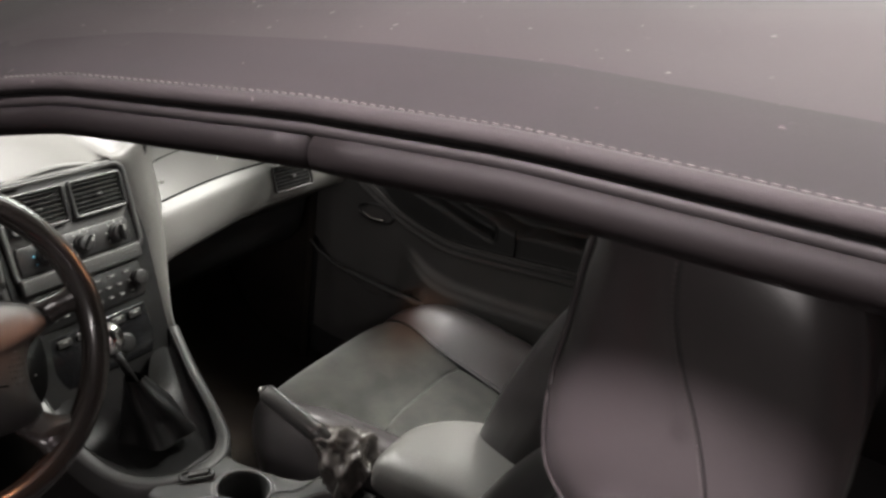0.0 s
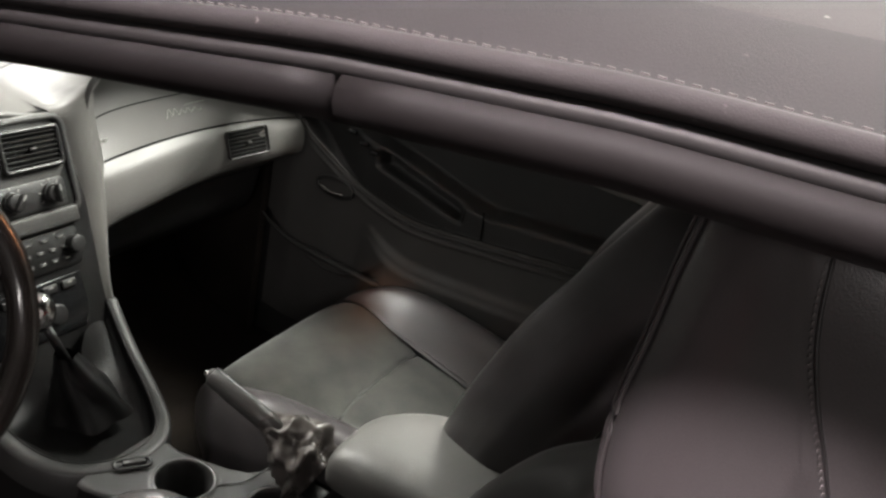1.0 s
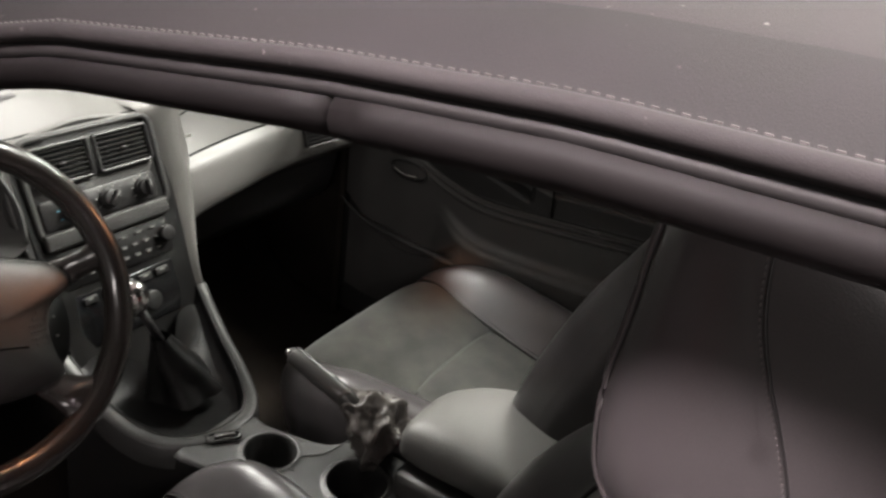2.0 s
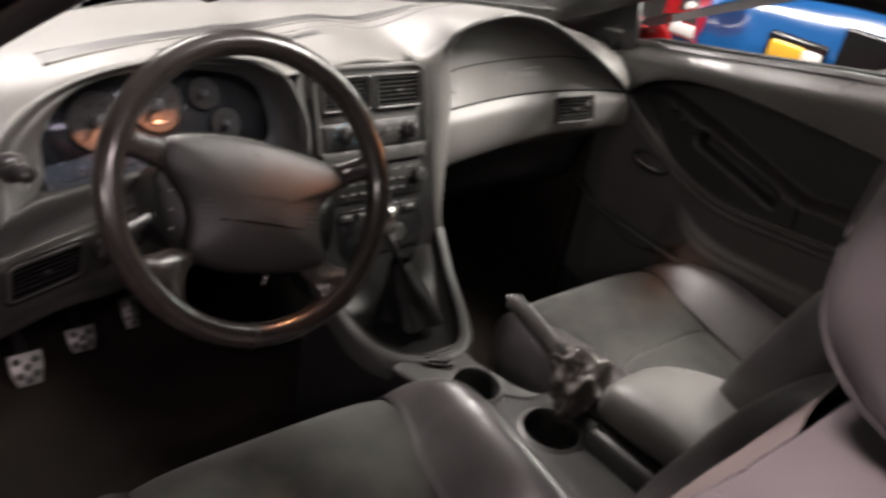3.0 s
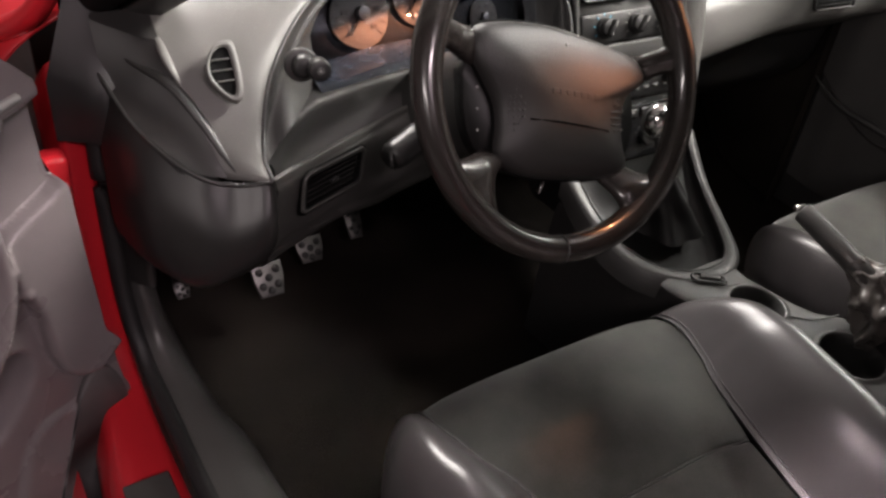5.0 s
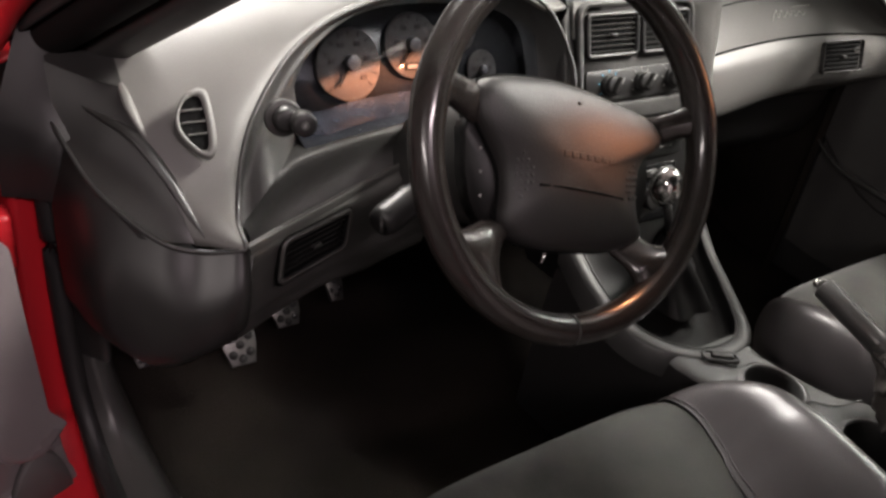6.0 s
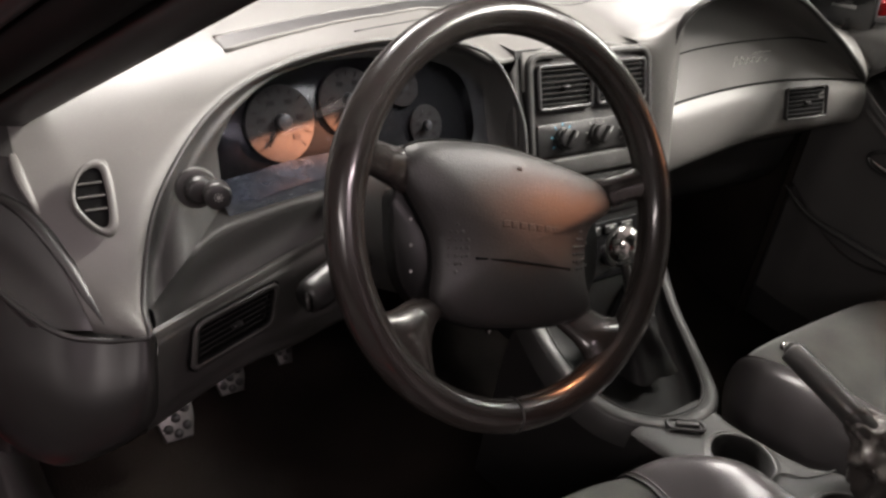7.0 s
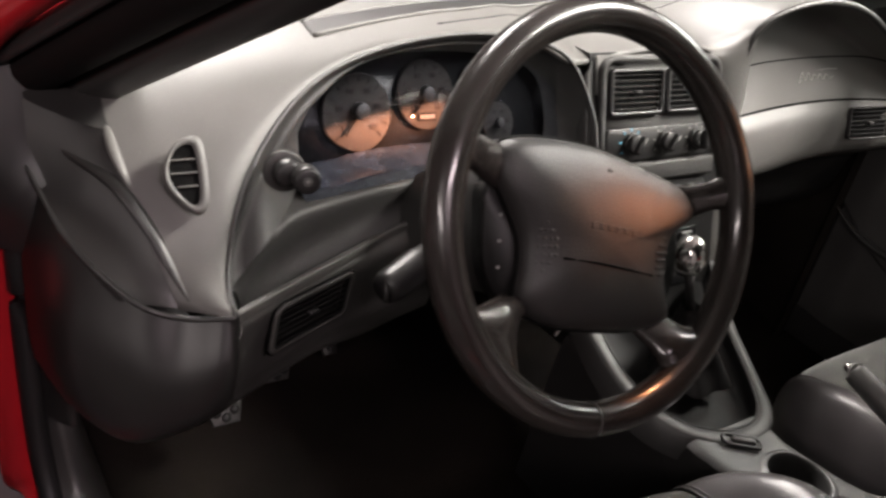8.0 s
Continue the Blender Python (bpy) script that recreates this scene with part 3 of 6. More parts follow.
part("dash_seam", tube([on_dash(q.x, q.y - 0.045, 0.0) for q in slot[12:]], 0.0013, 6), VINYL_DARK, dash)

# instrument recess
RING = [(-0.655, 0.037, 0.733), (-0.645, 0.085, 0.747), (-0.613, 0.135, 0.805), (-0.545, 0.184, 0.860), (-0.458, 0.217, 0.887), (-0.333, 0.243, 0.897), (-0.224, 0.252, 0.887), (-0.165, 0.240, 0.864), (-0.142, 0.20, 0.805), (-0.152, 0.165, 0.755),
        (-0.22, 0.150, 0.745), (-0.35, 0.156, 0.733), (-0.47, 0.156, 0.706), (-0.600, 0.146, 0.656)]
INNER = [(-0.590, 0.125, 0.748), (-0.583, 0.150, 0.775), (-0.560, 0.178, 0.812), (-0.515, 0.205, 0.848), (-0.45, 0.232, 0.873), (-0.339, 0.25, 0.883), (-0.235, 0.262, 0.872), (-0.185, 0.258, 0.852), (-0.165, 0.245, 0.80), (-0.175, 0.23, 0.755),
         (-0.235, 0.195, 0.757), (-0.35, 0.180, 0.763), (-0.45, 0.175, 0.757), (-0.535, 0.165, 0.745)]
DEEP = [(-0.515, 0.232, 0.735), (-0.515, 0.24, 0.77), (-0.508, 0.25, 0.80), (-0.48, 0.262, 0.84), (-0.43, 0.27, 0.862), (-0.339, 0.275, 0.868), (-0.245, 0.272, 0.86), (-0.2, 0.265, 0.84), (-0.185, 0.255, 0.80), (-0.19, 0.243, 0.765),
        (-0.24, 0.222, 0.752), (-0.34, 0.212, 0.752), (-0.43, 0.205, 0.748), (-0.495, 0.205, 0.742)]
mid = [Vector(a).lerp(Vector(b), 0.5) + Vector((0, 0.004, -0.003)) for a, b in zip(RING, INNER)]
mid[0] += Vector((-0.012, 0.016, -0.022))
mid[1] += Vector((-0.008, 0.008, -0.010))
mid[13] += Vector((-0.004, 0.004, -0.006))
secs = [[*q, q[0]] for q in (RING, mid, INNER, DEEP)]
part("instrument_bezel", loft(secs, 5, 5), BEZEL, dash, "dark grey instrument surround")
lip = spline(RING[:10], 60)
part("cowl_lip", tube(lip, 0.0026, 8), VINYL_DARK, dash, "rounded black lip of the instrument cowl")
# cluster board, gauges, lens
gm = axes((-0.35, 0.262, 0.80), (1, 0.02, 0), (0, 0.33, 0.944))
cluster = part("instrument_cluster", plate([(u, v) for u, v in round_rect(0.37, 0.165, 0.05, 6, 0.0, 0.0)], 0.004, gm @ Matrix.Translation((0, 0, -0.006)), 0), GLOSS, dash, "black instrument panel with white dials")


def gauge(u, v, r, turn, name="gauge"):
    m = gm @ Matrix.Translation((u, v, 0.0005))
    ob = part(name, disc(r, 0.003, m, 36, 0.0008), GAUGE, cluster, "white dial face, hood shade put into its colour")
    part("hub_cap", disc(r * 0.22, 0.012, m, 20, 0.001), PLASTIC, ob)
    marks = bmesh.new()
    for k in range(13):
        a = radians(225 - 270 * k / 12)
        w = rbox((r * 0.17, r * 0.035, 0.0006), 0, 1, m @ Matrix.Rotation(a, 4, "Z") @ Matrix.Translation((r * 0.84, 0, 0.0034)))
        marks = merge(marks, w)
    for k in range(6):
        a = radians(225 - 270 * k / 5)
        w = rbox((r * 0.2, r * 0.14, 0.0006), 0, 1, m @ Matrix.Translation((r * 0.58 * math.cos(a), r * 0.58 * math.sin(a), 0.0034)))
        marks = merge(marks, w)
    part("dial_marks", marks, DIAL_INK, ob, "faint grey dial marks", False)
    part("needle", rbox((r * 0.75, r * 0.05, 0.002), 0, 1, m @ Matrix.Rotation(radians(turn), 4, "Z") @ Matrix.Translation((r * 0.37, 0, 0.006))), INK, ob, "", False)


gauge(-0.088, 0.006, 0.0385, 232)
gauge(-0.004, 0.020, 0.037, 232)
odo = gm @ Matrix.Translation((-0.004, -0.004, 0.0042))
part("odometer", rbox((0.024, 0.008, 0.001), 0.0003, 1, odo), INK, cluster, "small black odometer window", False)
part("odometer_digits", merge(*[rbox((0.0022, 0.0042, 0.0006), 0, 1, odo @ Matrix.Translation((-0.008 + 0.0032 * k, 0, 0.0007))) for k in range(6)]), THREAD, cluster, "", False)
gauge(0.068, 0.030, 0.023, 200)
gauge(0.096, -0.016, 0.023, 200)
part("warning_light", rbox((0.006, 0.003, 0.002), 0.0008, 1, gm @ Matrix.Translation((-0.07, -0.062, 0.002))), LED, cluster, "small lit red warning light")
lens_pts = [(-0.18, -0.078), (-0.12, -0.083), (0, -0.083), (0.12, -0.08), (0.17, -0.06), (0.18, 0.02), (0.15, 0.065), (0.08, 0.083), (-0.05, 0.083), (-0.12, 0.07), (-0.17, 0.03)]
lens = part("cluster_lens", plate(lens_pts, 0.003, gm @ Matrix.Rotation(radians(-14), 4, "X") @ Matrix.Translation((0, 0.004, 0.024)), 0), LENS, cluster, "clear curved lens")
lens.visible_shadow = False
# bluish lens reflection below the dials, built as a coloured surface
sill_front = [(-0.530, 0.172, 0.744), (-0.45, 0.181, 0.756), (-0.35, 0.186, 0.762), (-0.235, 0.201, 0.756)]
sill_back = [(-0.520, 0.244, 0.756), (-0.45, 0.246, 0.770), (-0.35, 0.247, 0.774), (-0.235, 0.243, 0.768)]
part("lens_reflection", loft([sill_front, [Vector(a).lerp(Vector(b), 0.5) + Vector((0, 0, -0.004)) for a, b in zip(sill_front, sill_back)], sill_back], 5, 5), LENS_REFLECTION, cluster, "bluish reflection in the lens, built as a scuffed surface")
# lamp knob
km = axes((-0.573, 0.118, 0.808), (0.92, -0.25, 0), (0, 0.2, 1))
km = km @ Matrix.Translation((0.0, 0.006, -0.002))
knob = part("lamp_knob", disc(0.0185, 0.008, km @ Matrix.Translation((-0.012, 0, -0.006)), 28, 0.002), VINYL_DARK, dash, "round lamp switch with ribbed knob")
part("collar", disc(0.014, 0.014, km @ Matrix.Translation((-0.010, 0, 0)), 26, 0.003, 0.011), PLASTIC, knob)
part("grip", disc(0.0118, 0.020, km @ Matrix.Translation((0.003, 0.0, 0.012)), 26, 0.003), PLASTIC, knob, "black grip with small white sun mark")
sun = disc(0.0016, 0.0008, km @ Matrix.Translation((0.003, 0, 0.032)), 10, 0)
for k in range(8):
    sun = merge(sun, rbox((0.0016, 0.0007, 0.0008), 0, 1, km @ Matrix.Translation((0.003, 0, 0.0324)) @ Matrix.Rotation(k * math.pi / 4, 4, "Z") @ Matrix.Translation((0.0033, 0, 0))))
part("sun_mark", sun, PALE, knob, "", False)

# left end of the dash: side skirt, knee panel
part("dash_corner", loft([[(-0.714, 0.185, 0.834), (-0.712, 0.225, 0.852), (-0.713, 0.275, 0.864)], [(-0.735, 0.195, 0.838), (-0.735, 0.235, 0.852), (-0.735, 0.285, 0.866)], [(-0.768, 0.230, 0.845), (-0.768, 0.26, 0.855), (-0.765, 0.30, 0.865)]], 4, 4), VINYL_DARK, dash, "dark corner piece under the pillar")
# side and knee panel: the dash's vinyl, darkened in colour for shade
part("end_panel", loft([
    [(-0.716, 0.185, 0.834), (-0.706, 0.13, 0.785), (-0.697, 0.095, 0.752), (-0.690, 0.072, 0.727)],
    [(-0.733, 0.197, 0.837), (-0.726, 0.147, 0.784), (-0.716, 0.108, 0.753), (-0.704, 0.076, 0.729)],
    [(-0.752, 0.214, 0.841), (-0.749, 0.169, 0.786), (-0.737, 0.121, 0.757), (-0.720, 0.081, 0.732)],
    [(-0.770, 0.232, 0.846), (-0.770, 0.19, 0.79), (-0.757, 0.135, 0.762), (-0.735, 0.085, 0.735)]], 5, 6), VINYL_SHADED, dash, "creased side of the dashboard, darkened for shade")
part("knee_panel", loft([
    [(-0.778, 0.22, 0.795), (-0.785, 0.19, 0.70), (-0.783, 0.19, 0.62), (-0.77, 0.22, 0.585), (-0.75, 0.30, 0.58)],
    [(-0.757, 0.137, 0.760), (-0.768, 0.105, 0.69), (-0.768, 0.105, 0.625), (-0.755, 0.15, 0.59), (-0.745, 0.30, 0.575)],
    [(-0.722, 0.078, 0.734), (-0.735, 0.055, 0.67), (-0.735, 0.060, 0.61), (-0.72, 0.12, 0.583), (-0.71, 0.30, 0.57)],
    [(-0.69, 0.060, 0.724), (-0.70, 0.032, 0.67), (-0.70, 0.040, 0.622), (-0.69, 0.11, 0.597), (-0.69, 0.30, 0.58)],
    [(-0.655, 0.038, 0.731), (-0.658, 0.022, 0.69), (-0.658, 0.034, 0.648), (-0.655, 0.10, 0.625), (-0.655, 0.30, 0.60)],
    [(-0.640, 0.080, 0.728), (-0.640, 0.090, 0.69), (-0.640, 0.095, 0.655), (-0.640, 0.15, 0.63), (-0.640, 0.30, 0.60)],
    [(-0.637, 0.135, 0.690), (-0.637, 0.140, 0.675), (-0.637, 0.145, 0.650), (-0.637, 0.18, 0.625), (-0.637, 0.30, 0.60)]], 5, 5), VINYL_SHADED, dash, "smooth knee panel, darkened for shade")
part("crease_ridge", tube(spline([(-0.752, 0.205, 0.822), (-0.743, 0.189, 0.813), (-0.716, 0.150, 0.800), (-0.697, 0.116, 0.771), (-0.688, 0.090, 0.748), (-0.680, 0.066, 0.731)], 36), [0.001 + 0.006 * math.sin(math.pi * min(1.0, (k + 2) / 37)) for k in range(36)], 12, flat=0.6), VINYL_SHADED, dash, "moulded crease at the dashboard end")
# this ridge keeps the paler dash vinyl to stand for its highlight
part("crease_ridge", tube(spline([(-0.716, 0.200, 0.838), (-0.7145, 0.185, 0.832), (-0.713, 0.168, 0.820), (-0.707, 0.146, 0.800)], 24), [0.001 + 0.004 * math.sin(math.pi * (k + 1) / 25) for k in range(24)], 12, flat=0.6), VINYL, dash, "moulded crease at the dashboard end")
part("fold_edge", tube(spline([(-0.775, 0.20, 0.80), (-0.757, 0.136, 0.762), (-0.722, 0.078, 0.735), (-0.69, 0.060, 0.725), (-0.655, 0.037, 0.732)], 30), 0.0025, 8), VINYL_SHADED, dash)

# lower column panel with its vent
CROWN = [(-0.651, 0.045, 0.731), (-0.590, 0.074, 0.7305), (-0.526, 0.107, 0.727), (-0.472, 0.140, 0.719), (-0.438, 0.147, 0.726), (-0.395, 0.150, 0.734)]
OUTWARD = Vector((0.49, -0.87, 0.0))
rows = []
for k, q in enumerate(CROWN):
    # undercut at the knee, leaning outward near the column
    lean = 0.006 + 0.022 * smooth_step(1.5, 3.5, k)
    row = [Vector(q) + Vector((0.004, 0.055, -0.060)), Vector(q) + Vector((0, 0.010, -0.006))]
    for out, down in ((0.0, 0.0), (0.0028, 0.0030), (0.0040, 0.0075), (0.0030 + lean * 0.4, 0.014), (-0.003 + lean * 0.8, 0.040), (-0.008 + lean, 0.065), (-0.014 + lean, 0.095), (-0.035 + lean, 0.125), (-0.15, 0.135)):
        row.append(Vector(q) + OUTWARD * out + Vector((0, 0, -down)))
    rows.append(row)
part("column_panel", loft(rows, 5, 5), PANEL_GREY, dash, "dark grey rolled panel under the instruments")


def slat_vent(name, m, w, h, count, parent, slant=0.0, label="black slatted air vent", rim=0.005, shell=None):
    """A vent with frame, a black plate for the shaded throat, and tilted slats; slant shears it sideways."""
    sh = Matrix.Identity(4)
    sh[1][0] = slant
    mm = m @ sh
    ob = part(name, ring_plate(round_rect(w, h, 0.007), round_rect(w - 2 * rim, h - 2 * rim, 0.004), 0.006, mm), shell or PLASTIC, parent, label)
    # flat black plate in place of the shade inside the duct
    part("throat", plate(round_rect(w - 0.008, h - 0.008, 0.004), 0.001, mm @ Matrix.Translation((0, 0, -0.0012)), 0), INK, ob, "", False)
    first = None
    for k in range(count):
        v = -h / 2 + 0.005 + (h - 0.010) * (k + 0.5) / count
        if first is None:
            b = rbox((w - 2 * rim, (h - 0.010) / count * 0.30, 0.0014), 0.0005, 1, mm @ Matrix.Translation((0, v, 0.0032)) @ Matrix.Rotation(radians(20), 4, "X"))
            first = part("slat", b, SLAT, ob, "", False)
            v0 = v
        else:
            o = first.copy()
            scene.collection.objects.link(o)
            o.location = (mm.to_3x3() @ Vector((0, v - v0, 0)))
    part("tab", rbox((0.012, 0.004, 0.006), 0.001, 1, mm @ Matrix.Translation((0, 0, 0.005))), PLASTIC, ob)
    return ob


lv = axes((-0.571, 0.0855, 0.695), (0.885, 0.42, -0.07), (-0.12, -0.10, 1)) @ Matrix.Translation((0, 0, 0.0095))
part("vent_surround", ring_plate(round_rect(0.112, 0.052, 0.011), round_rect(0.101, 0.041, 0.006), 0.0035, lv), PANEL_GREY, dash, "rounded lip round the vent")
part("vent_joint", tube([lv @ Vector((u, v, 0.0012)) for u, v in round_rect(0.1145, 0.0545, 0.012)], 0.0011, 6, True), INK, dash)
slat_vent("air_vent", lv @ Matrix.Translation((0, 0, -0.003)), 0.102, 0.042, 5, dash, rim=0.003, shell=INK)

# triangular side vent
sv = axes((-0.669, 0.133, 0.817), (0.93, -0.10, 0.05), (0.0, 0.62, 0.78)) @ Matrix.Translation((0, 0, 0.006))
tri_o = [(0.022, 0.028), (0.008, 0.030), (-0.010, 0.024), (-0.023, 0.010), (-0.026, -0.002), (-0.022, -0.012), (-0.008, -0.026), (0.006, -0.034), (0.016, -0.033), (0.022, -0.024), (0.025, -0.005), (0.025, 0.015)]
tri_o = [(q.x * 0.66 + 0.001, q.y * 0.98 - 0.003) for q in spline([(u, v, 0) for u, v in tri_o], 44, True)]
tri_i = [((u - 0.001) * 0.70 - 0.0008, (v + 0.003) * 0.80 - 0.003) for u, v in tri_o]
tv = part("side_vent", ring_plate(tri_o, tri_i, 0.011, sv @ Matrix.Translation((0, 0, -0.006)), 0.002), VINYL, dash, "rounded triangular side window vent")
# black plate painted for the shade in this vent's opening
part("throat", plate(tri_i, 0.001, sv @ Matrix.Translation((0, 0, 0.0005)), 0), INK, tv, "", False)
for k, (v, a, b) in enumerate(((0.008, -0.0095, 0.0095), (-0.003, -0.0112, 0.0100), (-0.014, -0.0080, 0.0095))):
    part("slat", rbox((b - a, 0.0014, 0.003), 0.0004, 1, sv @ Matrix.Translation(((a + b) / 2, v, 0.003))), VINYL, tv, "", False)

# passenger side: recess under the brow, airbag lid, lower pad, vent
ARCH = FRONT[11:]
lowline = [(0.150, 0.226, 0.775), (0.20, 0.229, 0.782), (0.28, 0.231, 0.79), (0.36, 0.229, 0.796), (0.44, 0.224, 0.799), (0.52, 0.214, 0.80), (0.59, 0.198, 0.80), (0.635, 0.178, 0.80)]
recess = [(0.163, 0.262, 0.80), (0.182, 0.278, 0.855), (0.225, 0.286, 0.898), (0.29, 0.288, 0.922), (0.38, 0.278, 0.915), (0.48, 0.252, 0.876), (0.56, 0.220, 0.838), (0.615, 0.190, 0.811)]
bm = loft([ARCH, [Vector(a).lerp(Vector(b), 0.4) + Vector((0, 0.008, 0.003)) for a, b in zip(ARCH, recess)], recess, [Vector(a).lerp(Vector(b), 0.5) + Vector((0, 0.003, 0)) for a, b in zip(recess, lowline)], lowline], 6, 6)
lid_tree = BVHTree.FromBMesh(bm)


def on_lid(x, z, lift=0.0011):
    """A point on the airbag lid behind (x, z)."""
    hit = lid_tree.ray_cast(Vector((x, -0.3, z)), Vector((0, 1, 0)))[0]
    return (hit if hit else Vector((x, 0.26, z))) + Vector((0, -lift, lift))


part("airbag_lid", bm, VINYL, dash, "smooth passenger airbag lid with embossed script")
part("brow_lip", tube(spline([(0.152, 0.226, 0.78), *ARCH[1:]], 60), 0.0050, 8), VINYL_DARK, dash, "dark rounded lip of the passenger brow")
seam = [(0.176, 0.822), (0.205, 0.839), (0.245, 0.848), (0.30, 0.854), (0.36, 0.858), (0.44, 0.861), (0.50, 0.862), (0.535, 0.862)]
part("lid_seam", tube(spline([on_lid(x, z, 0.0002) for x, z in seam], 40), 0.0011, 6), INK, dash, "fine dark seam across the lid")
part("lid_seam", tube(spline([Vector(q) + Vector((0, -0.002, 0)) for q in lowline], 40), 0.0018, 6), INK, dash)
low = [[Vector(q) + Vector((0, -0.002, -0.001)) for q in lowline],
       [(0.150, 0.208, 0.750), (0.20, 0.205, 0.757), (0.28, 0.206, 0.764), (0.36, 0.207, 0.768), (0.44, 0.204, 0.77), (0.52, 0.196, 0.77), (0.59, 0.184, 0.77), (0.645, 0.168, 0.77)],
       [(0.150, 0.195, 0.70), (0.20, 0.195, 0.700), (0.28, 0.198, 0.705), (0.36, 0.202, 0.712), (0.44, 0.203, 0.718), (0.52, 0.199, 0.72), (0.59, 0.19, 0.722), (0.655, 0.175, 0.725)],
       [(0.150, 0.215, 0.655), (0.20, 0.225, 0.665), (0.28, 0.23, 0.675), (0.36, 0.235, 0.682), (0.44, 0.235, 0.69), (0.52, 0.23, 0.693), (0.59, 0.225, 0.695), (0.665, 0.215, 0.70)],
       [(0.150, 0.36, 0.60), (0.20, 0.36, 0.60), (0.28, 0.36, 0.60), (0.36, 0.36, 0.60), (0.44, 0.36, 0.60), (0.52, 0.36, 0.60), (0.59, 0.36, 0.60), (0.67, 0.36, 0.60)]]
bm = loft(low, 5, 5)
pad_tree = BVHTree.FromBMesh(bm)
part("lower_pad", bm, VINYL, dash, "charcoal lower pad with glovebox below")
hit = pad_tree.ray_cast(Vector((0.500, -0.3, 0.766)), Vector((0, 1, 0)))[0]
pv = axes(hit + Vector((0, -0.002, 0)), (1, -0.10, 0.02), (0, 0.30, 0.95))
slat_vent("air_vent", pv, 0.106, 0.054, 6, dash, rim=0.0022, shell=VINYL_SHADED)
part("glovebox", loft([[(x, 0.27, 0.66) for x in (0.17, 0.4, 0.65)], [(x, 0.30, 0.56) for x in (0.17, 0.4, 0.65)], [(x, 0.42, 0.47) for x in (0.17, 0.4, 0.65)]], 4, 4), PLASTIC, dash, "black glovebox door in the dark footwell")
# embossed script drawn as a flowing stroke, and small airbag mark, both paler than the lid
stroke = [(-0.045, -0.010), (-0.036, 0.008), (-0.031, -0.006), (-0.023, 0.007), (-0.016, -0.006), (-0.008, 0.003), (-0.002, -0.005), (0.006, 0.003), (0.013, -0.006), (0.022, 0.002), (0.030, -0.006), (0.038, -0.002)]
EMBOSS = material("pale_emboss", (0.42, 0.42, 0.39), 0.45, vary=0.4, coarse=60, bump=0)
part("script", tube([on_lid(0.380 + q.x, 0.832 + 0.8 * q.y + 0.05 * q.x, 0.0004) for q in spline([(u, v, 0) for u, v in stroke], 90)], 0.0007, 6), EMBOSS, dash, "flowing embossed script")
part("script", tube([on_lid(0.380 + u, 0.832 + 0.8 * v, 0.0004) for u, v in ((0.0, 0.010), (0.022, 0.013), (0.048, 0.014))], 0.0007, 6), EMBOSS, dash)
part("airbag_mark", merge(*[rbox((0.005, 0.0012, 0.006), 0, 1, Matrix.Translation(on_lid(x, 0.806))) for x in (0.196, 0.204)]), EMBOSS, dash, "", False)

# centre stack
SLOPE = (0, 0.33, 0.944)
cs = axes((-0.006, 0.238, 0.845), (1, 0, 0), SLOPE)


def on_stack(x, z, out=0.0):
    """Pose on the sloping stack face at car x and height z."""
    return cs @ Matrix.Translation((x + 0.006, (z - 0.845) / 0.944, out))


stack_rows = []
for z, w, bulge in ((0.872, 0.122, 0.010), (0.82, 0.122, 0.004), (0.76, 0.122, 0.0), (0.70, 0.12, 0.0), (0.64, 0.118, 0.0), (0.58, 0.118, 0.0), (0.52, 0.11, -0.004), (0.47, 0.10, -0.010)):
    y = 0.232 + 0.35 * (z - 0.845) + bulge
    stack_rows.append([(-w - 0.012, y + 0.14, z), (-w - 0.008, y + 0.012, z), (-w, y, z), (-w * 0.5, y + 0.003, z), (0, y + 0.003, z), (w * 0.5, y + 0.003, z), (w, y, z), (w + 0.012, y + 0.02, z), (w + 0.035, y + 0.16, z)])
part("stack_body", loft(stack_rows, 4, 4), SATIN, dash, "dark centre stack")
frame_pts = round_rect(0.232, 0.152, 0.022, 6, 0.0, 0.0)
inner_pts = round_rect(0.216, 0.136, 0.014, 6, 0.0, 0.0)
part("stack_bezel", ring_plate(frame_pts, inner_pts, 0.010, on_stack(-0.002, 0.797, 0.0), 0.003), BEZEL, dash, "rounded bezel round vents and heater")
part("stack_backing", plate(round_rect(0.240, 0.156, 0.006), 0.0015, on_stack(-0.002, 0.797, 0.0), 0), VINYL, dash)
part("stack_plate", plate(round_rect(0.220, 0.140, 0.014), 0.004, on_stack(-0.002, 0.797), 0), BEZEL, dash)
for x in (-0.054, 0.052):
    slat_vent("air_vent", on_stack(x, 0.826, 0.006), 0.099, 0.060, 7, dash)
heater = part("heater_panel", plate(round_rect(0.196, 0.042, 0.005), 0.004, on_stack(-0.006, 0.762, 0.004), 0.001), PLASTIC, dash, "black heater panel with three knobs")
